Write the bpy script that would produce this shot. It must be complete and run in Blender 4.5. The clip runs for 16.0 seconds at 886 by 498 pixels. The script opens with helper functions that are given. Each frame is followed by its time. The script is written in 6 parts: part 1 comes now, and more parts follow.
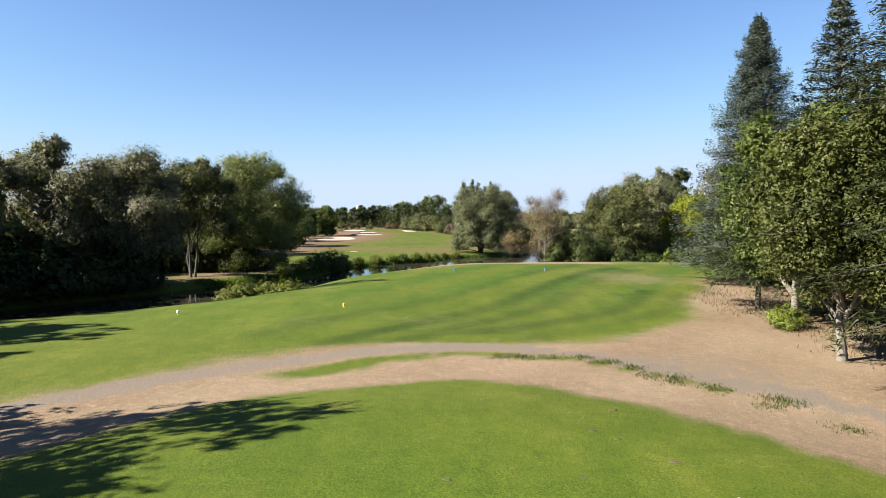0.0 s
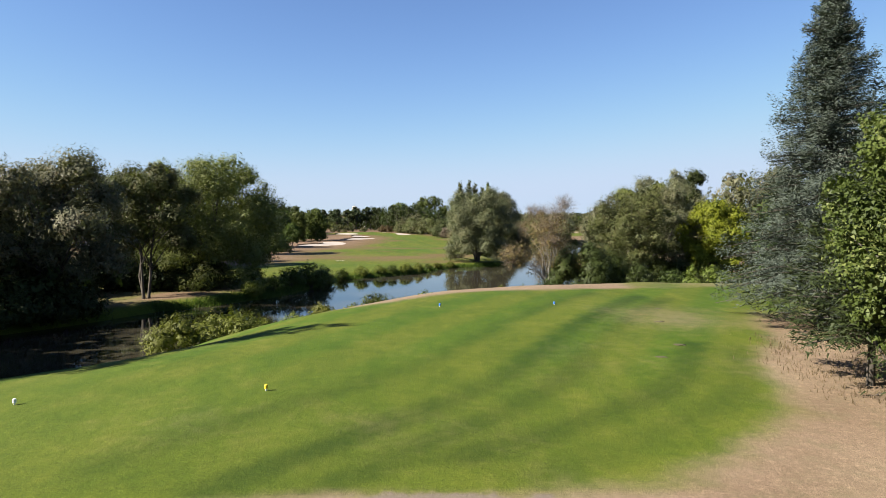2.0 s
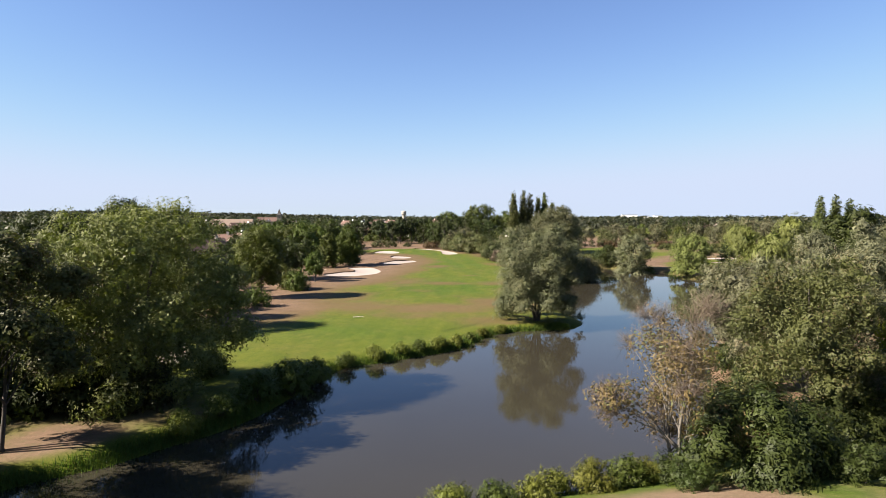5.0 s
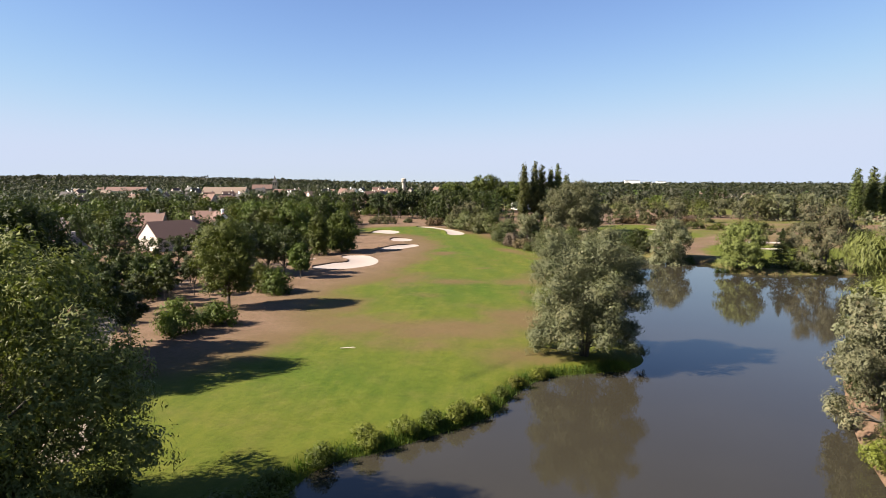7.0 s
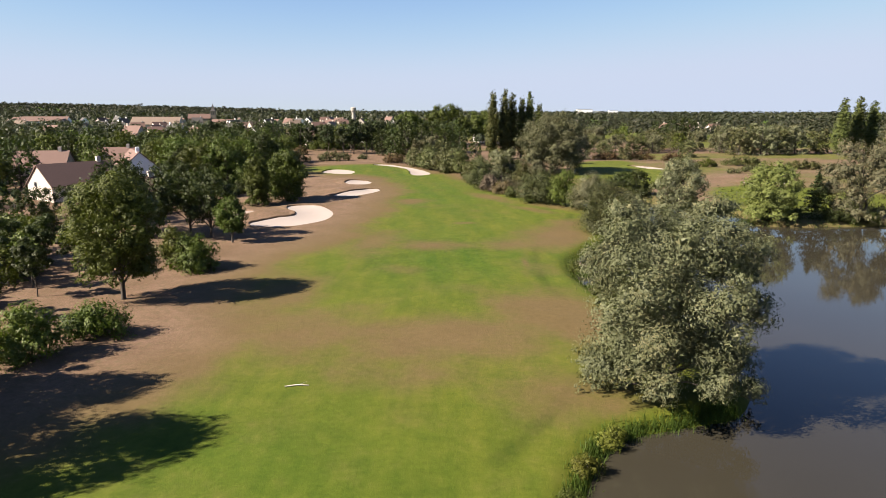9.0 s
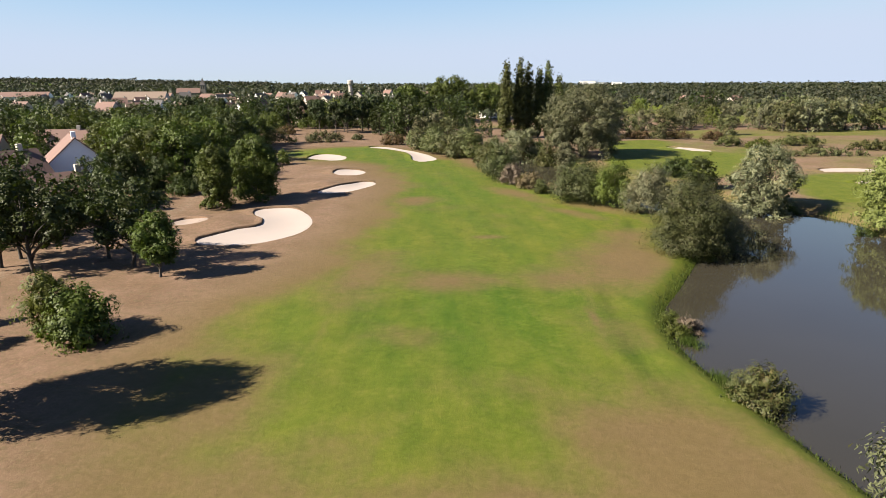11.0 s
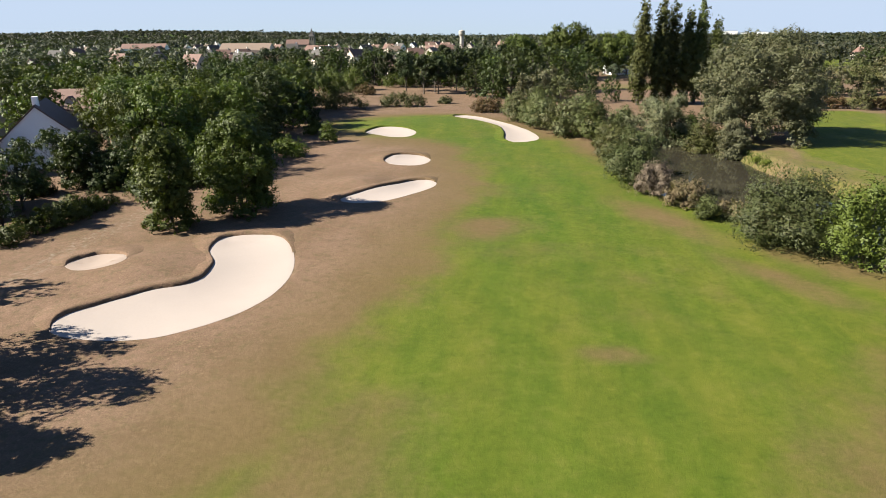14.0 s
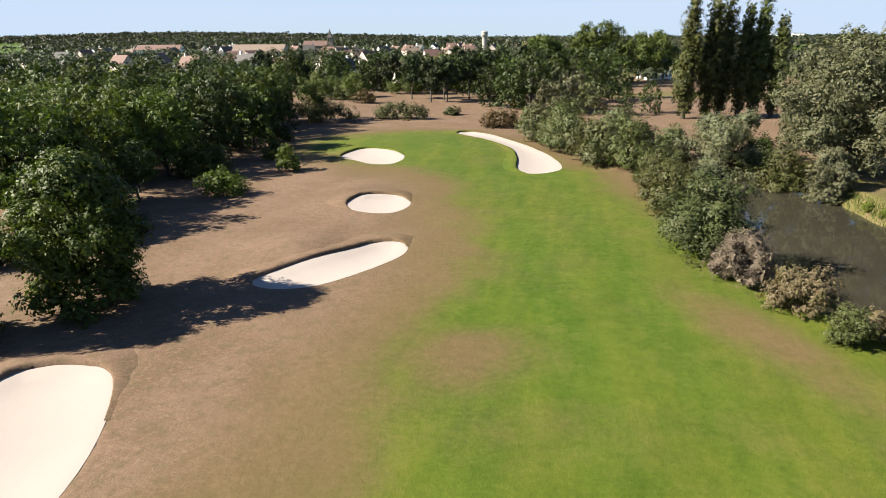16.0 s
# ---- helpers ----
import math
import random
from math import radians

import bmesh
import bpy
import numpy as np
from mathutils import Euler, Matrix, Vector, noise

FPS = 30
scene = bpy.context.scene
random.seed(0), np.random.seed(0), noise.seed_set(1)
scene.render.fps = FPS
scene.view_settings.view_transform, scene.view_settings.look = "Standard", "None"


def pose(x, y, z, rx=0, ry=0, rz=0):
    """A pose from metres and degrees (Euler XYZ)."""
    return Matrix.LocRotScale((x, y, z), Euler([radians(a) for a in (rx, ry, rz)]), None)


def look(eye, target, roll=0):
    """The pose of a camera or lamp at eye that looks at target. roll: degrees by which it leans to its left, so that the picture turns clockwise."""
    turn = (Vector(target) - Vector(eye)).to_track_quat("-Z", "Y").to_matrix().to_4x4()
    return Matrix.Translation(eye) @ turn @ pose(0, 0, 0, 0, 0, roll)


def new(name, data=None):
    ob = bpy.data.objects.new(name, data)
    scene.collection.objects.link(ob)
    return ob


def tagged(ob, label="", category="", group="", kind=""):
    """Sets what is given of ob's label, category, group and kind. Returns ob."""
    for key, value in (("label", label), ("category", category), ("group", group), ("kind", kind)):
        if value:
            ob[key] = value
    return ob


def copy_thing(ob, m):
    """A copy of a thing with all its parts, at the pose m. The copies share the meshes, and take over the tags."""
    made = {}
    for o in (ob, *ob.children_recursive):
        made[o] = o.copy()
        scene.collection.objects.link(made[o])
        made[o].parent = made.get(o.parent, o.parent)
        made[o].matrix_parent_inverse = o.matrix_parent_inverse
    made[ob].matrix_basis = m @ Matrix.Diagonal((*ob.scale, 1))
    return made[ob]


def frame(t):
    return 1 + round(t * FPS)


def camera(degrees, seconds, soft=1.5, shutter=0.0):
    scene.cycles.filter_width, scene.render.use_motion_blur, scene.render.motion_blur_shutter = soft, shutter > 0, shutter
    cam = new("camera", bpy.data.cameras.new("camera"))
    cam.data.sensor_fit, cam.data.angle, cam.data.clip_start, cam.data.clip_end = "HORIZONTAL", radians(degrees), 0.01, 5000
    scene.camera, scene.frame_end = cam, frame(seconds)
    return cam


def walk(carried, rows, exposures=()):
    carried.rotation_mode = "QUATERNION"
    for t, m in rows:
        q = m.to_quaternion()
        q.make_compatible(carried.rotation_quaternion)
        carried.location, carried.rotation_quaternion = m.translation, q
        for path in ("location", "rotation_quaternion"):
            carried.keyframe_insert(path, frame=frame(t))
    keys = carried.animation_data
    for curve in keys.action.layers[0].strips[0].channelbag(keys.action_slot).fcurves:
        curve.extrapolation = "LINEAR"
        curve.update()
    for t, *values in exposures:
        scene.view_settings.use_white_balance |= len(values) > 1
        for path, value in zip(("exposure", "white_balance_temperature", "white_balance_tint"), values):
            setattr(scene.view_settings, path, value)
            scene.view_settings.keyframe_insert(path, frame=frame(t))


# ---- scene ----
cam = camera(70.6, 16.0, soft=0.9)
PATH = [
    (0, (0.058, 0.035, 7.041), (0.051, 2.032, 6.937), 0.1),
    (0.5, (0.141, 1.845, 7.189), (0.137, 3.843, 7.086), 0.2),
    (1, (0.345, 4.33, 7.439), (0.342, 6.327, 7.335), 0.0),
    (1.5, (0.672, 7.101, 7.812), (0.668, 9.098, 7.706), -0.1),
    (2, (0.942, 10.136, 8.328), (0.942, 12.133, 8.223), -0.1),
    (2.5, (1.179, 14.177, 9.157), (1.183, 16.174, 9.053), 0.1),
    (3, (1.32, 18.488, 10.016), (1.328, 20.485, 9.914), -0.1),
    (3.5, (1.57, 23.177, 11.054), (1.58, 25.174, 10.95), -0.0),
    (4, (1.716, 28.413, 12.162), (1.731, 30.41, 12.063), 0.1),
    (4.5, (1.686, 34.383, 13.627), (1.668, 36.38, 13.526), 0.1),
    (5, (1.502, 40.326, 15.133), (1.335, 42.316, 15.027), -0.1),
    (7.5, (-4.192, 71.129, 19.448), (-4.356, 73.103, 19.177), 0.1),
    (8, (-5.906, 77.817, 19.512), (-6.071, 79.783, 19.181), 0.2),
    (8.3, (-6.726, 82.102, 19.585), (-6.891, 84.068, 19.219), 0.2),
    (8.4, (-6.999, 83.53, 19.609), (-7.123, 85.498, 19.232), 0.2),
    (8.5, (-7.272, 84.959, 19.633), (-7.302, 86.921, 19.244), 0.2),
    (9, (-8.6, 92.258, 19.777), (-8.607, 94.21, 19.34), 0.1),
    (11.5, (-10.947, 130.871, 19.749), (-10.956, 132.802, 19.228), -0.3),
    (12, (-10.718, 138.376, 19.822), (-10.728, 140.307, 19.302), -0.2),
    (12.5, (-10.306, 146.048, 19.842), (-10.318, 147.98, 19.323), -0.1),
    (13, (-9.882, 153.783, 19.811), (-9.895, 155.714, 19.293), -0.0),
    (13.5, (-9.366, 161.429, 19.491), (-9.384, 163.35, 18.935), -0.0),
    (14, (-8.961, 169.019, 18.687), (-9.317, 170.876, 18.035), -0.5),
    (14.5, (-8.777, 176.532, 18.498), (-9.13, 178.39, 17.848), -0.5),
    (15, (-8.967, 183.755, 18.26), (-9.348, 185.609, 17.612), -0.4),
    (15.5, (-9.292, 190.655, 18.058), (-9.721, 192.498, 17.412), -0.5),
    (16, (-9.826, 197.425, 18.047), (-10.256, 199.268, 17.4), -0.5),
]
walk(cam, [(t, look(eye, target, roll)) for t, eye, target, roll in PATH], exposures=((0.0, 2.13, 6500, 10), (1.5, 1.93, 6500, 11), (3.0, 2.0, 6500, 11), (4.0, 2.02, 6600, 14), (5.0, 2.05, 6700, 16), (7.5, 1.96, 6800, 17), (9.0, 1.92, 6850, 17), (11.5, 1.97, 6700, 13), (13.5, 1.92, 6500, 11), (15.0, 2.02, 6500, 10), (16.0, 2.04, 6500, 10)))

# ---- light ----
SUN_TO = Vector((-0.80, -0.26, 0.60)).normalized()
world = bpy.data.worlds.new("world")
scene.world = world
world.use_nodes = True
wn = world.node_tree.nodes
sky = wn.new("ShaderNodeTexSky")
sky.sky_type = "NISHITA"
sky.sun_disc = False
sky.sun_elevation = math.asin(SUN_TO.z)
sky.sun_rotation = math.atan2(SUN_TO.x, SUN_TO.y)
sky.air_density, sky.dust_density, sky.ozone_density = 0.9, 0.0, 6.0
wn["Background"].inputs["Strength"].default_value = 0.050
# summer haze: the bright air near the horizon evens out to a pale blue
sky_tint = wn.new("ShaderNodeMix")
sky_tint.data_type, sky_tint.blend_type = "RGBA", "MULTIPLY"
sky_tint.inputs[0].default_value, sky_tint.inputs[7].default_value = 1.0, (0.955, 0.852, 0.825, 1)
sky_deep = wn.new("ShaderNodeGamma")
sky_deep.inputs[1].default_value = 1.1
world.node_tree.links.new(sky.outputs[0], sky_deep.inputs[0])
world.node_tree.links.new(sky_deep.outputs[0], sky_tint.inputs[6])
apart, joined = wn.new("ShaderNodeSeparateColor"), wn.new("ShaderNodeCombineColor")
world.node_tree.links.new(sky_tint.outputs[2], apart.inputs[0])
for channel, most in enumerate((3.05, 3.74, 4.72)):
    haze = wn.new("ShaderNodeMath")
    haze.operation = "SMOOTH_MIN"
    haze.inputs[1].default_value, haze.inputs[2].default_value = most, 2.6
    world.node_tree.links.new(apart.outputs[channel], haze.inputs[0])
    world.node_tree.links.new(haze.outputs[0], joined.inputs[channel])
world.node_tree.links.new(joined.outputs[0], wn["Background"].inputs[0])
lamp = bpy.data.lights.new("sun", "SUN")
lamp.energy, lamp.angle, lamp.color = 5.0, radians(0.55), (1.0, 0.925, 0.79)
sun = new("sun", lamp)
sun.matrix_world = look((0, 0, 60), Vector((0, 0, 60)) - SUN_TO)


# ---- materials ----
def material(name):
    m = bpy.data.materials.new(name)
    m.use_nodes = True
    return m, m.node_tree.nodes, m.node_tree.links, m.node_tree.nodes["Principled BSDF"]


def noise_tex(n, l, scale, detail=4.0, rough=0.6, coord=None):
    t = n.new("ShaderNodeTexNoise")
    t.inputs["Scale"].default_value, t.inputs["Detail"].default_value, t.inputs["Roughness"].default_value = scale, detail, rough
    if coord is not None:
        l.new(coord, t.inputs["Vector"])
    return t.outputs["Fac"]


def ramp(n, l, fac, stops):
    r = n.new("ShaderNodeValToRGB")
    e = r.color_ramp.elements
    while len(e) < len(stops):
        e.new(0.5)
    for k, (p, c) in enumerate(stops):
        e[k].position, e[k].color = p, (*c, 1) if len(c) == 3 else c
    l.new(fac, r.inputs[0])
    return r.outputs[0]


def mix(n, l, fac, a, b, kind="MIX"):
    m = n.new("ShaderNodeMix")
    m.data_type, m.blend_type = "RGBA", kind
    for socket, v in ((m.inputs[0], fac), (m.inputs[6], a), (m.inputs[7], b)):
        if isinstance(v, (int, float)):
            socket.default_value = v
        elif isinstance(v, tuple):
            socket.default_value = (*v, 1)
        else:
            l.new(v, socket)
    return m.outputs[2]


def arith(n, l, op, a, b=0.0, clamp=False):
    m = n.new("ShaderNodeMath")
    m.operation, m.use_clamp = op, clamp
    for socket, v in zip(m.inputs, (a, b)):
        if isinstance(v, (int, float)):
            socket.default_value = v
        else:
            l.new(v, socket)
    return m.outputs[0]


def bump(n, l, height, strength, distance, bsdf):
    b = n.new("ShaderNodeBump")
    b.inputs["Strength"].default_value, b.inputs["Distance"].default_value = strength, distance
    l.new(height, b.inputs["Height"])
    l.new(b.outputs[0], bsdf.inputs["Normal"])


def where(n):
    return n.new("ShaderNodeNewGeometry").outputs["Position"]


def foliage(name, dark, light, odd=None, through_light=0.22, gloss=0.55):
    """Leaves: colour varies leaf by leaf, in patches over the crown and from plant to plant."""
    m, n, l, b = material(name)
    geo = n.new("ShaderNodeNewGeometry")
    info = n.new("ShaderNodeObjectInfo")
    big = noise_tex(n, l, 0.55, 2, 0.5, geo.outputs["Position"])
    f = arith(n, l, "ADD", arith(n, l, "MULTIPLY", geo.outputs["Random Per Island"], 0.22), arith(n, l, "MULTIPLY", arith(n, l, "SUBTRACT", big, 0.20), 1.0), True)
    c = mix(n, l, f, dark, light)
    if odd:
        o = arith(n, l, "GREATER_THAN", arith(n, l, "ADD", arith(n, l, "MULTIPLY", geo.outputs["Random Per Island"], 0.5), noise_tex(n, l, 0.35, 2, 0.5, geo.outputs["Position"])), 0.95)
        c = mix(n, l, arith(n, l, "MULTIPLY", o, 0.8), c, odd)
    hsv = n.new("ShaderNodeHueSaturation")
    l.new(c, hsv.inputs["Color"])
    l.new(arith(n, l, "ADD", arith(n, l, "MULTIPLY", info.outputs["Random"], 0.035), 0.4825), hsv.inputs["Hue"])
    l.new(arith(n, l, "ADD", arith(n, l, "MULTIPLY", info.outputs["Random"], 0.4), 0.8), hsv.inputs["Value"])
    l.new(hsv.outputs[0], b.inputs["Base Color"])
    b.inputs["Roughness"].default_value = gloss
    b.inputs["Specular IOR Level"].default_value = 0.16
    t = n.new("ShaderNodeBsdfTranslucent")
    l.new(mix(n, l, 1.0, hsv.outputs[0], (1.0, 1.15, 0.45), "MULTIPLY"), t.inputs[0])
    s = n.new("ShaderNodeMixShader")
    s.inputs[0].default_value = through_light
    l.new(b.outputs[0], s.inputs[1])
    l.new(t.outputs[0], s.inputs[2])
    l.new(s.outputs[0], n["Material Output"].inputs[0])
    return m


def bark(name, dark, light):
    m, n, l, b = material(name)
    p = where(n)
    mp = n.new("ShaderNodeMapping")
    mp.inputs["Scale"].default_value = (6, 6, 1.2)
    l.new(p, mp.inputs[0])
    f = noise_tex(n, l, 2.0, 5, 0.65, mp.outputs[0])
    l.new(mix(n, l, f, dark, light), b.inputs["Base Color"])
    b.inputs["Roughness"].default_value = 0.9
    bump(n, l, f, 0.6, 0.05, b)
    return m


def plain(name, color, rough=0.7, vary=0.25, scale=3.0, relief=0.0, metal=0.0):
    m, n, l, b = material(name)
    p = where(n)
    f = arith(n, l, "ADD", arith(n, l, "MULTIPLY", noise_tex(n, l, scale, 5, 0.6, p), 0.6), arith(n, l, "MULTIPLY", noise_tex(n, l, scale * 0.12, 3, 0.5, p), 0.4))
    lo, hi = tuple(c * (1 - vary) for c in color), tuple(min(1, c * (1 + vary)) for c in color)
    l.new(mix(n, l, f, lo, hi), b.inputs["Base Color"])
    b.inputs["Roughness"].default_value, b.inputs["Metallic"].default_value = rough, metal
    if relief:
        bump(n, l, f, 0.5, relief, b)
    return m


M_LIME = foliage("lime_leaves", (0.0185, 0.0265, 0.0055), (0.086, 0.102, 0.0220), (0.104, 0.112, 0.035))
M_BROAD = foliage("broadleaf_leaves", (0.0197, 0.0305, 0.00656), (0.0935, 0.116, 0.018))
M_BROAD2 = foliage("dark_broadleaf_leaves", (0.0122, 0.0196, 0.0061), (0.0525, 0.0681, 0.0135))
M_FRESH = foliage("light_leaves", (0.0318, 0.0452, 0.0082), (0.105, 0.125, 0.0213))
M_YELLOW = foliage("golden_leaves", (0.074, 0.095, 0.0055), (0.182, 0.205, 0.0160))
M_WILLOW = foliage("willow_leaves", (0.044, 0.055, 0.0135), (0.178, 0.190, 0.056), None, 0.24)
M_SILVER = foliage("silver_willow_leaves", (0.0213, 0.0254, 0.0115), (0.205, 0.208, 0.120), (0.152, 0.131, 0.0722))
M_DARKSILVER = foliage("grey_green_willow_leaves", (0.0170, 0.0210, 0.0085), (0.158, 0.163, 0.086), (0.112, 0.102, 0.054))
M_GREYWILLOW = foliage("grey_willow_leaves", (0.0295, 0.0353, 0.0139), (0.123, 0.131, 0.0525), (0.115, 0.0984, 0.0508))
M_OLIVE = foliage("olive_leaves", (0.0242, 0.0299, 0.00886), (0.1, 0.108, 0.0344), (0.0643, 0.0517, 0.0217))
M_DARKOLIVE = foliage("dark_olive_leaves", (0.0185, 0.0240, 0.0080), (0.076, 0.085, 0.029), (0.060, 0.056, 0.024))
M_BANK = foliage("sunny_bush_leaves", (0.046, 0.058, 0.0085), (0.150, 0.162, 0.027))
M_BROWN = foliage("withered_leaves", (0.0426, 0.0295, 0.0111), (0.135, 0.0886, 0.0426), (0.0566, 0.0674, 0.0177))
M_COPPER = foliage("copper_leaves", (0.0150, 0.0080, 0.0075), (0.055, 0.027, 0.024), None, 0.15)
M_TWIG = foliage("dry_twigs", (0.060, 0.044, 0.032), (0.150, 0.112, 0.086), None, 0.1)
M_SPRUCE = foliage("blue_needles", (0.0221, 0.0319, 0.0226), (0.0886, 0.103, 0.0861), None, 0.12)
M_CEDAR = foliage("dark_needles", (0.0106, 0.0181, 0.00635), (0.0442, 0.0545, 0.0159), None, 0.15)
M_POPLAR = foliage("poplar_leaves", (0.0150, 0.0215, 0.0062), (0.118, 0.134, 0.037))
M_FAR = foliage("far_leaves", (0.0130, 0.0178, 0.0096), (0.045, 0.050, 0.0250), (0.058, 0.055, 0.031), 0.2)
M_REED = foliage("reed_leaves", (0.0202, 0.0347, 0.00601), (0.0902, 0.122, 0.024), None, 0.4)
M_DRYGRASS = foliage("dry_grass_blades", (0.0706, 0.0531, 0.0266), (0.148, 0.116, 0.0637), None, 0.3)
M_PALESHRUB = foliage("withered_pale_leaves", (0.085, 0.064, 0.036), (0.205, 0.163, 0.092), (0.080, 0.080, 0.030), 0.3)
M_BARK = bark("grey_bark", (0.0177, 0.0148, 0.0113), (0.0674, 0.0566, 0.0442))
M_PALEBARK = bark("pale_bark", (0.0777, 0.0674, 0.0531), (0.162, 0.148, 0.124))


def ground_material():
    m, n, l, b = material("golf_ground")
    p = where(n)
    a = n.new("ShaderNodeAttribute")
    a.attribute_name = "zones"
    sep = n.new("ShaderNodeSeparateColor")
    l.new(a.outputs["Color"], sep.inputs[0])
    dry, bare, lush = sep.outputs[0], sep.outputs[1], sep.outputs[2]
    fine = noise_tex(n, l, 14.0, 6, 0.72, p)
    clumps = noise_tex(n, l, 2.2, 5, 0.65, p)
    broad = noise_tex(n, l, 0.22, 4, 0.6, p)
    wide = noise_tex(n, l, 0.05, 3, 0.55, p)
    # mown green
    g = mix(n, l, clumps, (0.0592, 0.0745, 0.0049), (0.104, 0.115, 0.012))
    g = mix(n, l, arith(n, l, "MULTIPLY", broad, 0.36), g, (0.124, 0.115, 0.0229))
    g = mix(n, l, lush, g, mix(n, l, clumps, (0.0328, 0.064, 0.00295), (0.0656, 0.102, 0.00779)))
    g = mix(n, l, arith(n, l, "MULTIPLY", fine, 0.75), g, (0.0263, 0.0381, 0.00353))
    mp = n.new("ShaderNodeMapping")
    mp.inputs["Scale"].default_value, mp.inputs["Rotation"].default_value = (0.75, 0.10, 1), (0, 0, -0.22)
    l.new(p, mp.inputs[0])
    streak = noise_tex(n, l, 1.0, 4, 0.6, mp.outputs[0])
    g = mix(n, l, ramp(n, l, streak, ((0.38, (0, 0, 0)), (0.62, (0.6, 0.6, 0.6)))), g, mix(n, l, 1.0, g, (0.66, 0.80, 0.60), "MULTIPLY"))
    # straw
    d = mix(n, l, clumps, (0.148, 0.0968, 0.0717), (0.221, 0.161, 0.131))
    d = mix(n, l, arith(n, l, "MULTIPLY", broad, 0.6), d, (0.162, 0.108, 0.0744))
    patch = noise_tex(n, l, 0.16, 5, 0.62, p)
    d = mix(n, l, ramp(n, l, patch, ((0.42, (0, 0, 0)), (0.66, (0.8, 0.8, 0.8)))), d, (0.0992, 0.0675, 0.0394))
    grit = noise_tex(n, l, 4.5, 4, 0.7, p)
    d = mix(n, l, ramp(n, l, grit, ((0.50, (0, 0, 0)), (0.68, (0.8, 0.8, 0.8)))), d, (0.244, 0.174, 0.124))
    tuft = noise_tex(n, l, 1.3, 6, 0.72, p)
    d = mix(n, l, ramp(n, l, tuft, ((0.48, (0, 0, 0)), (0.64, (0.75, 0.75, 0.75)))), d, (0.0959, 0.0853, 0.0464))
    d = mix(n, l, ramp(n, l, fine, ((0.40, (0, 0, 0)), (0.66, (0.85, 0.85, 0.85)))), d, (0.0992, 0.0635, 0.0441))
    # worn turf inside the fairway is browner than the open straw
    d = mix(n, l, arith(n, l, "MULTIPLY", a.outputs["Alpha"], 0.85), d, mix(n, l, clumps, (0.0754, 0.0574, 0.0209), (0.125, 0.0951, 0.0426)))
    d = mix(n, l, 1.0, d, (0.81, 0.757, 0.72), "MULTIPLY")
    hay = n.new("ShaderNodeAttribute")
    hay.attribute_name = "hay"
    d = mix(n, l, arith(n, l, "MULTIPLY", hay.outputs["Fac"], 0.42), d, mix(n, l, grit, (0.170, 0.130, 0.094), (0.30, 0.235, 0.175)))
    # uneven growth: darker tussocks and paler thin spots
    uneven = noise_tex(n, l, 0.55, 6, 0.68, p)
    g = mix(n, l, ramp(n, l, uneven, ((0.36, (0.5, 0.5, 0.5)), (0.52, (0, 0, 0)))), g, mix(n, l, 1.0, g, (0.62, 0.78, 0.55), "MULTIPLY"))
    g = mix(n, l, ramp(n, l, uneven, ((0.54, (0, 0, 0)), (0.74, (0.28, 0.28, 0.28)))), g, (0.116, 0.106, 0.0252))
    mark = n.new("ShaderNodeAttribute")
    mark.attribute_name = "wheels"
    g = mix(n, l, mark.outputs["Fac"], g, mix(n, l, 1.0, g, (0.42, 0.52, 0.46), "MULTIPLY"))
    g = mix(n, l, 1.0, g, (1.07, 1.06, 1.08), "MULTIPLY")
    grain = ramp(n, l, noise_tex(n, l, 34.0, 3, 0.7, p), ((0.36, (0.58, 0.62, 0.55)), (0.64, (1.44, 1.40, 1.38))))
    g = mix(n, l, 1.0, g, grain, "MULTIPLY")
    d = mix(n, l, 0.6, d, grain, "MULTIPLY")
    # edge of the two broken up by noise
    k = arith(n, l, "ADD", dry, arith(n, l, "MULTIPLY", arith(n, l, "SUBTRACT", arith(n, l, "ADD", arith(n, l, "ADD", arith(n, l, "MULTIPLY", clumps, 0.20), arith(n, l, "MULTIPLY", broad, 0.44)), arith(n, l, "MULTIPLY", wide, 0.36)), 0.5), 1.6))
    r = n.new("ShaderNodeMapRange")
    r.interpolation_type = "SMOOTHSTEP"
    r.inputs["From Min"].default_value, r.inputs["From Max"].default_value = 0.12, 0.88
    l.new(k, r.inputs[0])
    c = mix(n, l, r.outputs[0], g, d)
    # bare soil and gravel
    s = mix(n, l, fine, (0.076, 0.059, 0.048), (0.166, 0.134, 0.111))
    sandy = n.new("ShaderNodeAttribute")
    sandy.attribute_name = "sandy"
    s = mix(n, l, sandy.outputs["Fac"], s, mix(n, l, fine, (0.150, 0.122, 0.098), (0.235, 0.196, 0.160)))
    kb = arith(n, l, "ADD", bare, arith(n, l, "MULTIPLY", arith(n, l, "SUBTRACT", clumps, 0.5), 1.0))
    r2 = n.new("ShaderNodeMapRange")
    r2.interpolation_type = "SMOOTHSTEP"
    r2.inputs["From Min"].default_value, r2.inputs["From Max"].default_value = 0.35, 0.75
    l.new(kb, r2.inputs[0])
    c = mix(n, l, r2.outputs[0], c, s)
    c = mix(n, l, arith(n, l, "MULTIPLY", wide, 0.42), c, mix(n, l, 1.0, c, (0.78, 0.86, 0.72), "MULTIPLY"))
    l.new(c, b.inputs["Base Color"])
    b.inputs["Roughness"].default_value = 0.92
    b.inputs["Specular IOR Level"].default_value = 0.135
    h = arith(n, l, "ADD", arith(n, l, "MULTIPLY", fine, 0.5), clumps)
    bump(n, l, h, 0.55, 0.06, b)
    return m


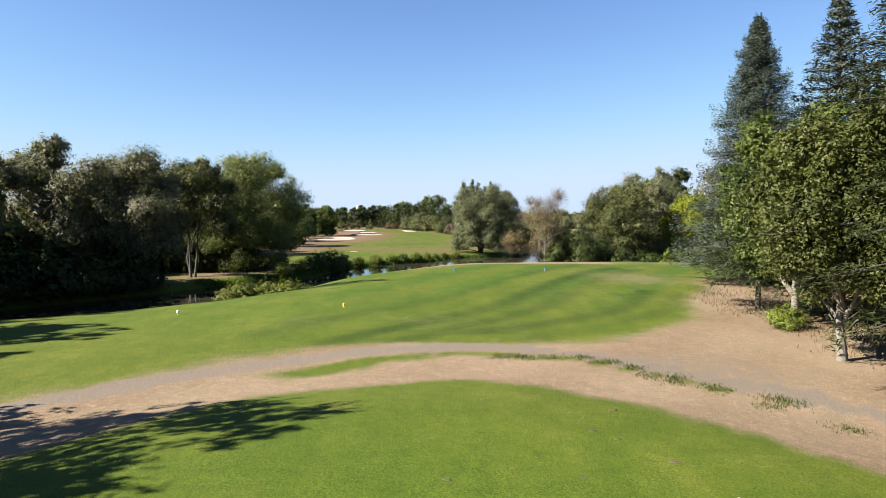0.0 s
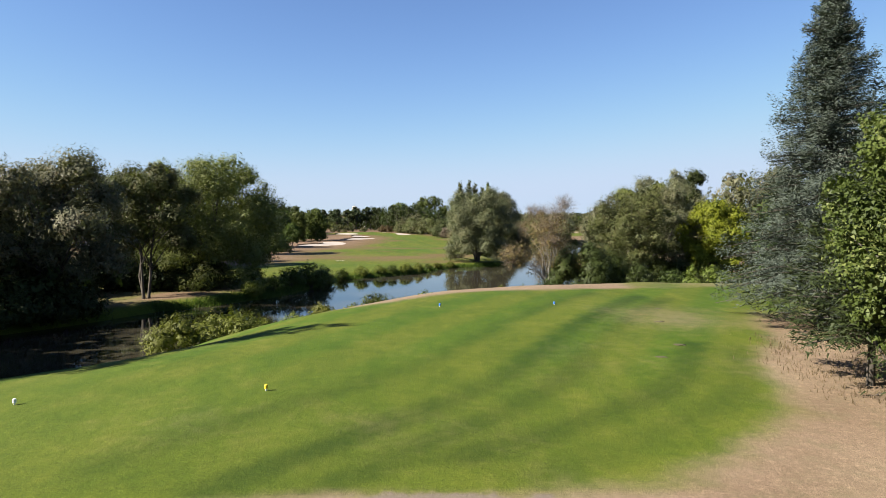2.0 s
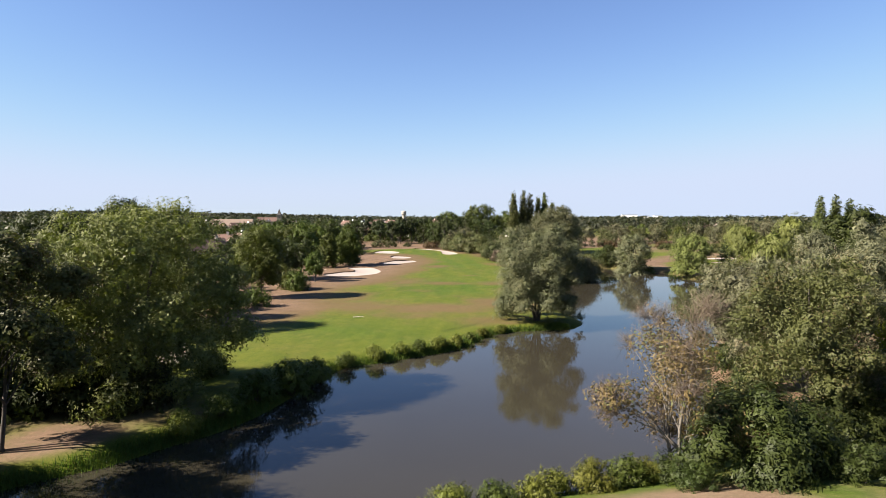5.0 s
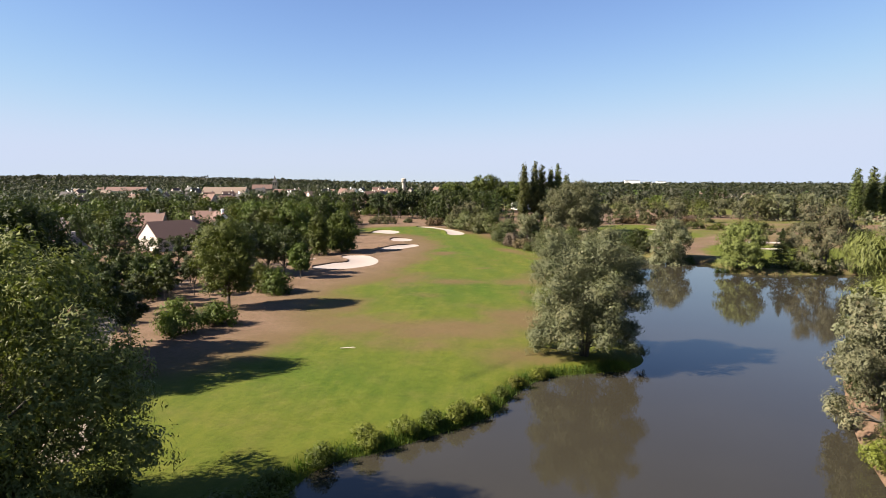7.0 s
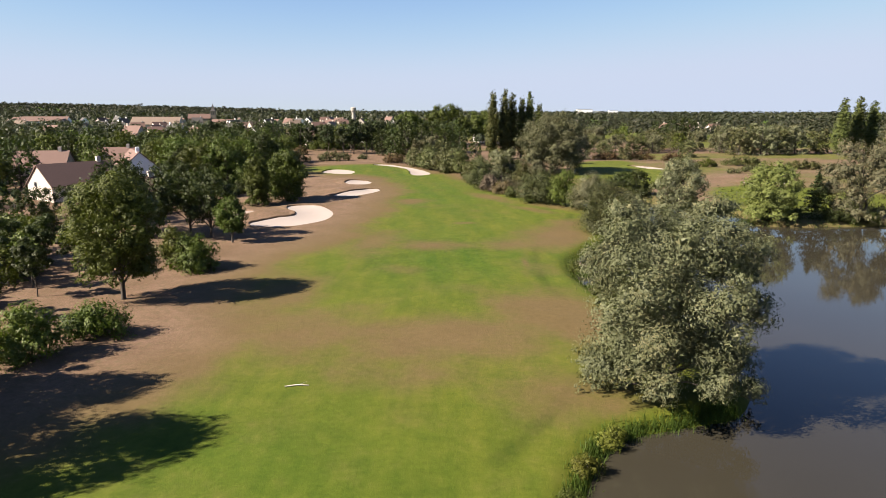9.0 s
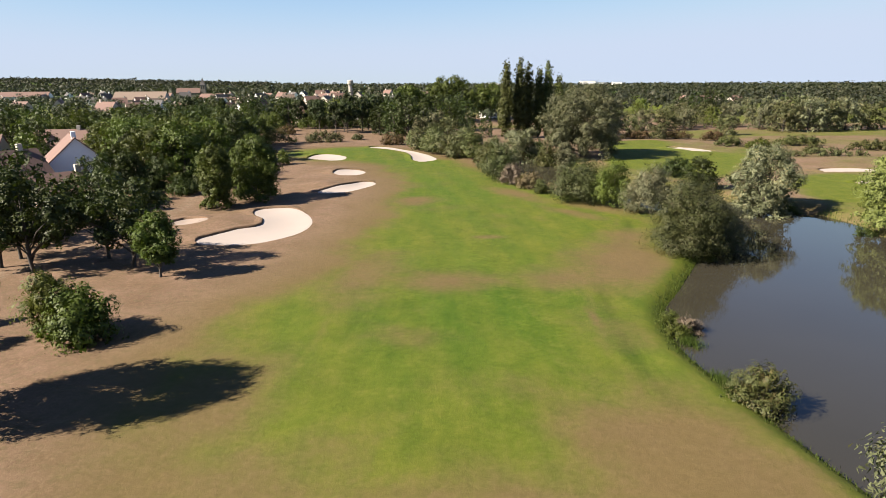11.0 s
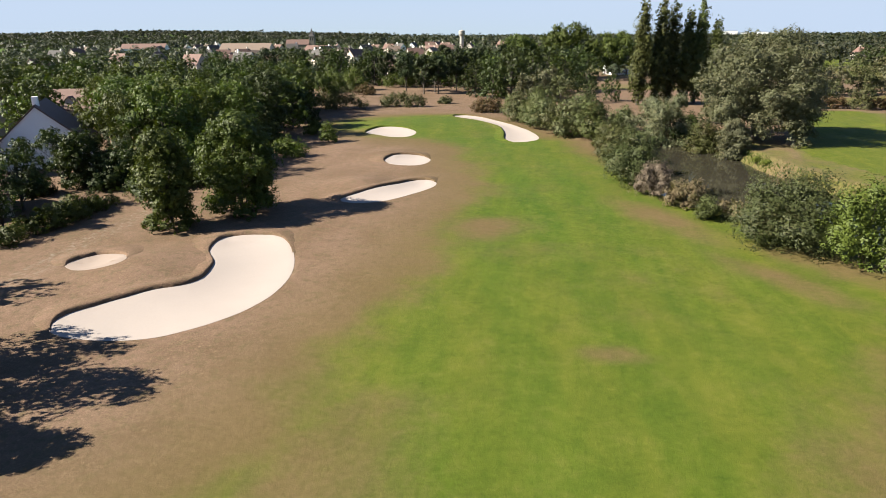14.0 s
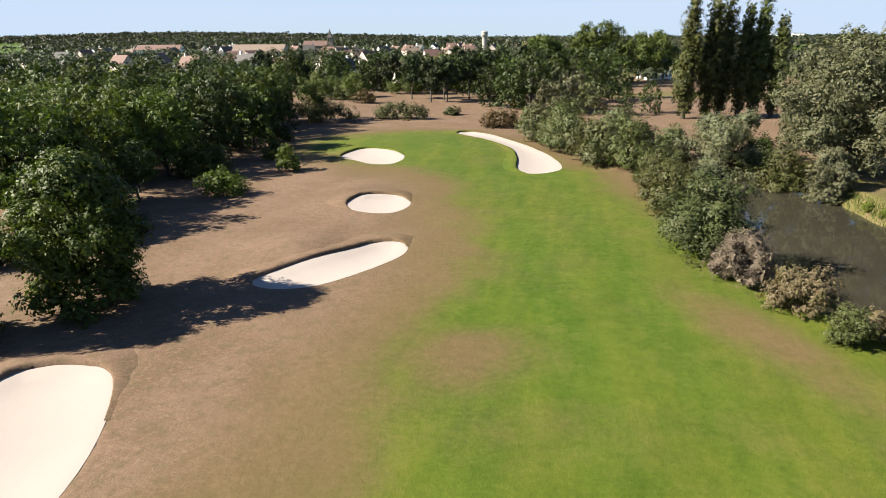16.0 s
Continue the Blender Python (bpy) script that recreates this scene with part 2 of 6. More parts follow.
def water_material():
    m, n, l, b = material("pond_water")
    p = where(n)
    murk = noise_tex(n, l, 0.06, 3, 0.5, p)
    l.new(mix(n, l, murk, (0.0205, 0.0185, 0.0125), (0.0305, 0.0280, 0.0205)), b.inputs["Base Color"])
    b.inputs["Roughness"].default_value = 0.035
    b.inputs["IOR"].default_value = 1.333
    b.inputs["Specular IOR Level"].default_value = 0.5
    mp = n.new("ShaderNodeMapping")
    mp.inputs["Scale"].default_value = (0.8, 1.6, 1)
    l.new(p, mp.inputs[0])
    bump(n, l, noise_tex(n, l, 2.4, 4, 0.6, mp.outputs[0]), 0.03, 0.05, b)
    return m


M_GROUND = ground_material()
M_WATER = water_material()
M_SAND = plain("bunker_sand", (0.246, 0.212, 0.187), 0.95, 0.08, 5.0, 0.02)
M_DULLSAND = plain("dull_tan_sand", (0.190, 0.150, 0.122), 0.95, 0.14, 3.0, 0.02)
M_WALL = plain("cream_render", (0.377, 0.332, 0.287), 0.9, 0.07, 1.5)
M_WHITEWALL = plain("white_render", (0.74, 0.725, 0.705), 0.9, 0.06, 1.5)
M_ROOFRED = plain("red_tiles", (0.112, 0.0640, 0.0500), 0.85, 0.3, 2.5, 0.03)
M_ROOFBROWN = plain("brown_tiles", (0.0943, 0.0541, 0.0426), 0.85, 0.3, 2.5, 0.03)
M_ROOFTAN = plain("tan_tiles", (0.130, 0.0940, 0.0700), 0.85, 0.2, 1.5, 0.02)
M_SLATE = plain("slate", (0.0492, 0.0451, 0.0426), 0.85, 0.25, 2.0)
M_GLASS = plain("window_pane", (0.0177, 0.0212, 0.0248), 0.1, 0.1)
M_SHUTTER = plain("painted_frame", (0.256, 0.248, 0.231), 0.5, 0.05)
M_STONE = plain("church_stone", (0.141, 0.121, 0.0951), 0.9, 0.2, 0.8)
M_CONCRETE = plain("pale_concrete", (0.256, 0.239, 0.214), 0.9, 0.1, 0.5)


# ---- mesh helpers ----
def mesh_np(name, verts, faces, mat, smooth=False, normals=None):
    """A mesh from arrays: verts (n, 3), faces (m, 3 or 4), and a normal for each vert if given."""
    me = bpy.data.meshes.new(name)
    verts, faces = np.asarray(verts, np.float32), np.asarray(faces, np.int32)
    k = faces.shape[1]
    me.vertices.add(len(verts))
    me.vertices.foreach_set("co", verts.ravel())
    me.loops.add(faces.size)
    me.loops.foreach_set("vertex_index", faces.ravel())
    me.polygons.add(len(faces))
    me.polygons.foreach_set("loop_start", np.arange(0, faces.size, k, dtype=np.int32))
    me.polygons.foreach_set("use_smooth", np.full(len(faces), smooth))
    me.update(calc_edges=True)
    if normals is not None:
        me.attributes.new("custom_normal", "FLOAT_VECTOR", "POINT").data.foreach_set("vector", np.asarray(normals, np.float32).ravel())
        me.update()
    me.materials.append(mat)
    return me


def thing(name, x, y, z, label, category, group="", kind="", turn=0.0):
    ob = new(name)
    ob.matrix_basis = pose(x, y, z, 0, 0, turn)
    return tagged(ob, label, category, group, kind)


def part(name, me, parent, label="", at=None):
    if isinstance(me, bmesh.types.BMesh):
        raise TypeError("give a mesh")
    ob = new(name, me)
    ob.parent = parent
    if at is not None:
        ob.matrix_basis = at
    return tagged(ob, label)


def from_bm(name, bm, mat, smooth=False):
    me = bpy.data.meshes.new(name)
    bmesh.ops.recalc_face_normals(bm, faces=bm.faces)
    bm.to_mesh(me)
    bm.free()
    me.materials.append(mat)
    if smooth:
        me.polygons.foreach_set("use_smooth", np.full(len(me.polygons), True))
    return me


def unit(v):
    return v / np.maximum(np.linalg.norm(v, axis=-1, keepdims=True), 1e-9)


def leaves(pos, nrm, axis, length, width):
    """Small pointed leaves or sprays: verts, faces."""
    n = len(pos)
    nrm = unit(nrm)
    axis = unit(axis - nrm * (axis * nrm).sum(-1, keepdims=True))
    side = np.cross(nrm, axis)
    length, width = np.broadcast_to(length, n)[:, None], np.broadcast_to(width, n)[:, None]
    v = np.stack([pos - axis * length * 0.5 + side * width * 0.42, pos + axis * length * 0.5, pos - axis * length * 0.42 - side * width * 0.58], 1)
    return v.reshape(-1, 3), np.arange(3 * n).reshape(-1, 3)


def tubes(limbs, sides=7):
    """Tapered limbs: each a list of (x, y, z, radius)."""
    vs, fs, base = [], [], 0
    ang = np.linspace(0, 2 * np.pi, sides, endpoint=False)
    for limb in limbs:
        q = np.array(limb, float)
        for k, (x, y, z, r) in enumerate(q):
            d = q[min(k + 1, len(q) - 1), :3] - q[max(k - 1, 0), :3]
            d = d / (np.linalg.norm(d) + 1e-9)
            a = np.cross(d, (0.31, 0.95, 0.05))
            a = a / (np.linalg.norm(a) + 1e-9)
            b = np.cross(d, a)
            vs.append(np.array((x, y, z)) + r * (np.cos(ang)[:, None] * a + np.sin(ang)[:, None] * b))
        for k in range(len(q) - 1):
            for s in range(sides):
                t = (s + 1) % sides
                fs.append((base + k * sides + s, base + k * sides + t, base + (k + 1) * sides + t, base + (k + 1) * sides + s))
        base += len(q) * sides
    return np.concatenate(vs), np.array(fs)


def inner_leaves(rng, centres, radii, n, length, squash):
    """The dense leaves and twigs inside each clump, turned every way."""
    w = radii ** 3
    pick = rng.choice(len(centres), n, p=w / w.sum())
    d = unit(rng.normal(size=(n, 3))) * (radii[pick] * np.sqrt(rng.random(n)))[:, None]
    d[:, 2] *= squash
    s = length * rng.uniform(0.8, 1.4, n)
    face, out = rng.normal(size=(n, 3)), unit(d)
    face *= np.where((face * out).sum(-1, keepdims=True) < 0, -1, 1)
    v, f = leaves(centres[pick] + d, face, rng.normal(size=(n, 3)), s, s * 0.7)
    return v, f, np.repeat(out, 3, 0)


def clump_leaves(rng, centres, radii, n, length, width, droop=0.0, outward=0.65, squash=0.85, tuft=11, core=0.56, loose=1.0):
    """n leaves in small sprays that sit on the shells of many clumps."""
    centres, radii = np.array(centres, float), np.array(radii, float)
    w = radii ** 2
    m = max(20, n // tuft)
    pick = rng.choice(len(centres), m, p=w / w.sum())
    d = unit(rng.normal(size=(m, 3)))
    low = d[:, 2] < -0.6
    d[low, 2] *= -rng.random(low.sum())
    d = unit(d)
    far = 1.04 - 0.5 * rng.random(m) ** 2.4
    far *= 1 + 0.16 * np.sin(5 * d[:, 0] + pick) * np.sin(4 * d[:, 2] + 2 * pick)
    off = d * (radii[pick] * far)[:, None]
    off[:, 2] *= squash
    spray = centres[pick] + off
    if droop > 0:
        spray[:, 2] -= droop * rng.random(m) ** 1.5 * radii[pick] * 0.9
    own = np.repeat(np.arange(m), tuft)
    k = len(own)
    reach = loose * (np.minimum(radii * 0.30, 0.55 + 0.05 * radii) * rng.uniform(0.7, 1.3, len(radii)))[pick][own]
    jit = np.clip(rng.normal(size=(k, 3)) * 0.55, -0.95, 0.95)
    jit[:, 2] *= 1.0 + droop
    pos = spray[own] + jit * reach[:, None] + d[own] * (reach * rng.uniform(-0.3, 0.6, k))[:, None]
    nrm = d[own] * (outward + 0.3) + jit * 0.40 + rng.normal(size=(k, 3)) * (0.15 + 0.8 * (0.8 - outward)) + np.array((0, 0, 0.25))
    axis = rng.normal(size=(k, 3)) * (0.8 - 0.5 * droop) + d[own] * 0.7 + np.array((0, 0, -1.6)) * droop
    s = rng.uniform(0.65, 1.25, k)
    nrm = unit(nrm)
    nrm *= np.where((nrm * d[own]).sum(-1, keepdims=True) < 0, -1, 1)
    v, f = leaves(pos, nrm, axis, length * s, width * s)
    # light falls on a spray as on the rounded clump that it covers
    out = np.repeat(unit(unit(pos - centres[pick][own]) * 1.1 + nrm * 0.55), 3, 0)
    if core:
        cv, cf, co = inner_leaves(rng, centres, radii * core * 1.1, max(30, int(0.2 * n)), 1.7 * max(length * 0.75, width), squash)
        v, f, out = np.concatenate([v, cv]), np.concatenate([f, cf + len(v)]), np.concatenate([out, co])
    return v, f, out


def crown_plan(rng, height, width, foot, clumps, top=0.55, size=0.34, lobed=True):
    """Clump centres and radii: an egg-shaped crown of several lobes, each a head of clumps of its own, with gaps between."""
    mid, half, wide = (height + foot) / 2, (height - foot) / 2, width / 2
    lobes = max(7, round(clumps / 4.5)) if lobed else 0
    stretch = max(0.8, min(1.5, half / wide))
    cs, rs = [], []
    for k in range(0 if lobed else clumps):
        z = 1 - 2 * (k + 0.5) / clumps
        a = k * 2.39996 + rng.uniform(-0.5, 0.5)
        ring = math.sqrt(max(0, 1 - z * z)) ** 0.8 if z > 0 else max(0.72, math.sqrt(1 - z * z)) * rng.uniform(0.8, 1.0)
        own = size * rng.uniform(0.62, 1.2)
        r = ring * wide * (1 - own * 0.8) * (1.0 - 0.7 * max(0, z) * (1 - top)) * rng.uniform(0.78, 1.06)
        cs.append((math.cos(a) * r, math.sin(a) * r, mid + z * half * (1 - own * 0.8 * wide / half)))
        rs.append(own * wide)
    for j in range(lobes):
        z = 0.9 * (1 - 2 * (j + 0.5) / lobes)
        a = j * 2.39996 + rng.uniform(-0.4, 0.4)
        ring = math.sqrt(max(0.0, 1 - z * z)) ** 0.7
        if z < 0:
            ring = max(0.75 if foot < 1.3 else 0.6, ring)
        fat = 1.0 - 0.7 * max(0, z) * (1 - top)
        lobe = wide * rng.uniform(0.30, 0.44)
        out = ring * (wide - lobe * 0.8) * fat * rng.uniform(0.84, 1.04)
        heart = np.array((math.cos(a) * out, math.sin(a) * out, mid + z * (half - 0.75 * lobe * stretch)))
        away = heart - np.array((0, 0, mid - 0.2 * half))
        away = away / (np.linalg.norm(away) + 1e-6)
        for k in range(4):
            d = rng.normal(size=3) + away * 0.9 + np.array((0, 0, 0.35))
            d = d / np.linalg.norm(d)
            own = size * wide * rng.uniform(0.55, 1.0)
            q = heart + d * np.array((1, 1, stretch)) * max(0.1, lobe - own * 0.5) * rng.uniform(0.75, 1.1)
            q[2] = min(max(q[2], foot * 0.6 + own * 0.5), height - own * 0.8)
            cs.append(tuple(q))
            rs.append(own)
        cs.append(tuple(heart))
        rs.append(lobe * 0.8)
    if foot < 0.6:
        for k in range(10 if size > 0.22 else 30):
            own, a = size * wide * rng.uniform(0.6, 0.95), k * 0.63 + rng.uniform(-0.2, 0.2)
            r = (wide - own) * rng.uniform(0.75, 1.02)
            cs.append((math.cos(a) * r, math.sin(a) * r, own * 0.55 + rng.uniform(0, 0.8 if size > 0.22 else 0.22 * height)))
            rs.append(own)
    for k in range(3):
        cs.append((rng.normal() * wide * 0.12, rng.normal() * wide * 0.12, mid + (k - 1) * half * 0.4))
        rs.append(wide * 0.42)
    return cs, rs


def limbs_to(rng, centres, height, foot, r0, lean=(0, 0), stems=1, keep=14):
    """A trunk (or several stems) with limbs that reach for the clumps."""
    out = []
    order = rng.permutation(len(centres))[:keep]
    for s in range(stems):
        a = s * 2 * math.pi / max(stems, 1) + 0.4
        sx, sy = (0.35 * math.cos(a), 0.35 * math.sin(a)) if stems > 1 else (0, 0)
        tx, ty = sx * height * 0.30 + lean[0], sy * height * 0.30 + lean[1]
        stem = [(sx, sy, -0.35, r0 * 1.5), (sx, sy, 0.25, r0 * 1.08)]
        for k in range(1, 6):
            u = k / 5
            stem.append((sx + (tx - sx) * u + rng.normal() * 0.06 * height * 0.15, sy + (ty - sy) * u + rng.normal() * 0.06 * height * 0.15, height * 0.8 * u, r0 * (1 - 0.82 * u)))
        out.append(stem)
        for c in order[s::stems]:
            cx, cy, cz = centres[c]
            z0 = min(max(foot * 0.7, cz * 0.45), height * 0.62)
            u = z0 / (height * 0.8)
            x0, y0 = sx + (tx - sx) * u, sy + (ty - sy) * u
            r = r0 * (1 - 0.82 * u) * 0.55
            out.append([(x0, y0, z0 - 0.2, r), (x0 + (cx - x0) * 0.4, y0 + (cy - y0) * 0.4, z0 + (cz - z0) * 0.5, r * 0.7), (cx, cy, cz, r * 0.25)])
    return out


def finish_tree(name, rng, spot, limbs, leaf_sets, bark_mat, label, category="tree", group=""):
    x, y, z = spot
    ob = thing(name, x, y, z, label, category, group)
    part("trunk", mesh_np("trunk", *tubes(limbs), bark_mat, True), ob)
    for pname, (v, f, *out), mat in leaf_sets:
        part(pname, mesh_np(pname, v, f, mat, normals=out[0] if out else None), ob)
    return ob


def broad_tree(name, seed, spot, height, width, foot, n, mat, label, leaf=0.34, clumps=26, droop=0.0, stems=1, slim=0.5, bark_mat=None, group="", size=0.34, top=0.55, r0=None, core=0.56, outward=0.65, lobed=True):
    rng = np.random.default_rng(seed)
    cs, rs = crown_plan(rng, height, width, foot, clumps, top, size, lobed)
    crown = clump_leaves(rng, cs, rs, n, leaf, leaf * slim, droop, outward, core=core, loose=0.78)
    limbs = limbs_to(rng, cs, height, foot, r0 or height * 0.018, stems=stems)
    return finish_tree(name, rng, spot, limbs, [("crown", crown, mat)], bark_mat or M_BARK, label, "tree", group)


def poplar(seed, spot, height, width, n, mat, label, leaf=0.5, group=""):
    """A spire of many steep twigs, widest below the middle and pointed at the top."""
    rng = np.random.default_rng(seed)
    cs, rs = [], []
    for k in range(90):
        u = (k + 0.5) / 90
        w = width / 2 * min(1.0, 0.55 + 1.6 * u) * (1 - max(0.0, u - 0.3) / 0.74) ** 0.38
        a = k * 2.4 + rng.uniform(-0.4, 0.4)
        r = w * rng.uniform(0.2, 0.62)
        cs.append((math.cos(a) * r, math.sin(a) * r, height * (0.05 + 0.93 * u)))
        rs.append(max(0.4, w * rng.uniform(0.42, 0.66)))
    crown = clump_leaves(rng, cs, rs, n, leaf, leaf * 0.5, 0.0, 0.8, 2.2)
    limbs = [[(0, 0, -0.3, 0.5), (0, 0, height * 0.4, 0.32), (0.1, 0, height * 0.94, 0.04)]]
    return finish_tree("poplar_tree", rng, spot, limbs, [("crown", crown, mat)], M_BARK, label, "tree", group)


def conifer(name, seed, spot, height, width, foot, whorls, per, n, mat, label, droop=0.15, needle=0.34, slim=0.28, group="", bark_mat=None, sweep=0.0, shape=0.85):
    """A tree of layered boughs: flat sprays along branches that leave the trunk in rings."""
    rng = np.random.default_rng(seed)
    limbs = [[(0, 0, -0.4, height * 0.022), (0, 0, height * 0.3, height * 0.015), (rng.normal() * 0.1, rng.normal() * 0.1, height * 0.98, 0.03)]]
    P, N, A = [], [], []
    each = max(6, n // (whorls * per))
    for k in range(whorls):
        u = k / (whorls - 1)
        z = foot + (height * 0.97 - foot) * u
        reach = width / 2 * (1 - u) ** shape * rng.uniform(0.82, 1.1) + 0.25
        for s in range(per):
            a = s * 2 * math.pi / per + k * 0.9 + rng.uniform(-0.3, 0.3)
            ln = reach * rng.uniform(0.7, 1.12)
            d = np.array((math.cos(a), math.sin(a), 0.0))
            side = np.array((-d[1], d[0], 0.0))
            z0 = z + rng.uniform(-0.2, 0.2)
            up = 0.45 * u
            if k % 2 == 0 and u < 0.9:
                limbs.append([(0, 0, z0, 0.05 + 0.008 * ln), (*(d[:2] * ln * 0.5), z0 + ln * (0.5 * up - 0.25 * droop), 0.035), (*(d[:2] * ln * 0.95), z0 + ln * (up - droop), 0.012)])
            m = max(5, int(each * (0.4 + 1.2 * ln / (width / 2 + 0.25))))
            t = rng.random(m) ** 0.7
            lat = rng.uniform(-1, 1, m) * (0.42 * ln * (1.05 - t) * np.minimum(1, t * 3) + 0.14)
            p = d * (t * ln)[:, None] + side * lat[:, None]
            p[:, 2] = z0 + ln * (up * t - droop * t ** 1.6) - 0.10 * np.abs(lat) + rng.normal(size=m) * (0.07 + 0.11 * t) + sweep * t ** 3 * ln
            P.append(p)
            ax = d * 0.8 + side * (np.sign(lat) * 0.7)[:, None] + rng.normal(size=(m, 3)) * 0.25
            ax[:, 2] += up - droop * 0.8
            A.append(ax)
            N.append(np.array((0, 0, 1.0)) + rng.normal(size=(m, 3)) * 0.45 + d * 0.25)
    P, N, A = np.concatenate(P), np.concatenate(N), np.concatenate(A)
    s = rng.uniform(0.7, 1.35, len(P))
    v, f = leaves(P, N, A, needle * s, needle * slim * s)
    return finish_tree(name, rng, spot, limbs, [("crown", (v, f), mat)], bark_mat or M_BARK, label, "tree", group)


def shrub(name, seed, spot, size, n, mat, label, leaf=0.22, slim=0.5, clumps=12, droop=0.0, group="", category="shrub", core=0.56):
    sx, sy, h = size
    rng = np.random.default_rng(seed)
    cs, rs = [], []
    for k in range(clumps):
        a, r = k * 2.4 + rng.uniform(-0.4, 0.4), math.sqrt((k + 0.5) / clumps) * 0.80
        own = 0.26 * min(sx, sy, h * 1.25) * rng.uniform(0.75, 1.25)
        dome = h * (1 - 0.72 * r ** 2.4) * rng.uniform(0.86, 1.06)
        u = 1.0 if k % 2 == 0 else rng.uniform(0.0, 0.6)
        cs.append((math.cos(a) * r * sx / 2, math.sin(a) * r * sy / 2, max(own * 0.55, own * 0.5 + (dome - 1.5 * own) * u)))
        rs.append(own)
    v, f, out = clump_leaves(rng, cs, rs, n, leaf, leaf * slim, droop, 0.8, 1.0, core=core, loose=0.72)
    limbs = [[(rng.normal() * 0.1, rng.normal() * 0.1, -0.3, 0.05), (c[0] * 0.5, c[1] * 0.5, c[2] * 0.6, 0.035), (*c, 0.012)] for c in cs[:8]]
    x, y, z = spot
    ob = thing(name, x, y, z, label, category, group)
    tagged(part("brushwood", mesh_np("brushwood", *tubes(limbs, 5), M_BARK, True), ob), kind="stuff")
    part("foliage", mesh_np("foliage", v, f, mat, normals=out), ob)
    return ob


def again(ob, x, y, z, turn, s=1.0, tall=None):
    return copy_thing(ob, pose(x, y, z, 0, 0, turn) @ Matrix.Diagonal((s, s, tall or s, 1)))


# ---- plan of the ground ----
WATER = -1.6
NEAR_BANK = [(-44, 40), (-40, 37.5), (-34, 39), (-21, 46), (-19, 52), (-15.5, 57.5), (-10, 66), (-5.5, 70.5), (1.5, 76), (9, 79), (14.5, 82), (18.5, 90), (23, 104), (28.5, 120), (40, 141), (60, 158), (90, 170), (125, 178), (150, 190)]
FAR_BANK = [(150, 203), (120, 209), (73, 208), (57, 206.5), (50, 209), (51.5, 215), (50, 223), (44, 231), (29, 251), (22, 267), (20, 279), (18, 293), (12, 297), (2, 297), (-1.5, 285), (1, 264), (4.6, 248), (10.2, 241), (16, 236), (24, 225), (27, 215), (24.5, 205), (19.5, 196), (13.8, 186), (9.8, 179), (8.4, 171), (9.5, 163), (12, 150), (15, 139)]
LEFT_BANK = [(12.6, 133.4), (8.4, 131.7), (3.3, 129.8), (0.4, 126), (-2.9, 118.2), (-7, 114), (-11, 110.3), (-15.4, 106.3), (-17.8, 92.3), (-19.7, 86.6), (-22, 83.3), (-24.5, 79.2), (-28.6, 75.2), (-33, 66.5), (-38.5, 59), (-42.5, 52), (-45, 45)]


def rounded(points, steps=6, closed=True):
    """A smooth line through the points."""
    p = np.array(points, float)
    n = len(p)
    out = []
    for k in range(n if closed else n - 1):
        a, b, c, d = (p[(k + j) % n] if closed else p[min(max(k + j, 0), n - 1)] for j in (-1, 0, 1, 2))
        for s in range(steps):
            t = s / steps
            out.append(0.5 * (2 * b + (c - a) * t + (2 * a - 5 * b + 4 * c - d) * t * t + (3 * b - a - 3 * c + d) * t ** 3))
    if not closed:
        out.append(p[-1])
    return np.array(out)


def line_distance(x, y, line, closed=False):
    best = np.full(x.shape, 1e9)
    ends = np.roll(line, -1, 0) if closed else line[1:]
    for (ax, ay), (bx, by) in zip(line, ends):
        dx, dy = bx - ax, by - ay
        t = np.clip(((x - ax) * dx + (y - ay) * dy) / (dx * dx + dy * dy + 1e-9), 0, 1)
        best = np.minimum(best, (x - ax - t * dx) ** 2 + (y - ay - t * dy) ** 2)
    return np.sqrt(best)


def inside(x, y, line):
    odd = np.zeros(x.shape, bool)
    for (ax, ay), (bx, by) in zip(line, np.roll(line, -1, 0)):
        hit = (ay > y) != (by > y)
        odd ^= hit & (x < (bx - ax) * (y - ay) / (by - ay + 1e-12) + ax)
    return odd


def outline_distance(x, y, line):
    """Metres outside an outline; minus within it."""
    lo, hi = line.min(0) - 40, line.max(0) + 40
    near = (x > lo[0]) & (x < hi[0]) & (y > lo[1]) & (y < hi[1])
    out = np.full(x.shape, 40.0)
    if near.any():
        d = line_distance(x[near], y[near], line, True)
        out[near] = np.where(inside(x[near], y[near], line), -d, d)
    return out


def smooth(v, a, b):
    t = np.clip((v - a) / (b - a), 0, 1)
    return t * t * (3 - 2 * t)


def bump_at(x, y, cx, cy, rx, ry, turn=0.0):
    c, s = math.cos(radians(turn)), math.sin(radians(turn))
    u, v = ((x - cx) * c + (y - cy) * s) / rx, (-(x - cx) * s + (y - cy) * c) / ry
    return np.exp(-(u * u + v * v))


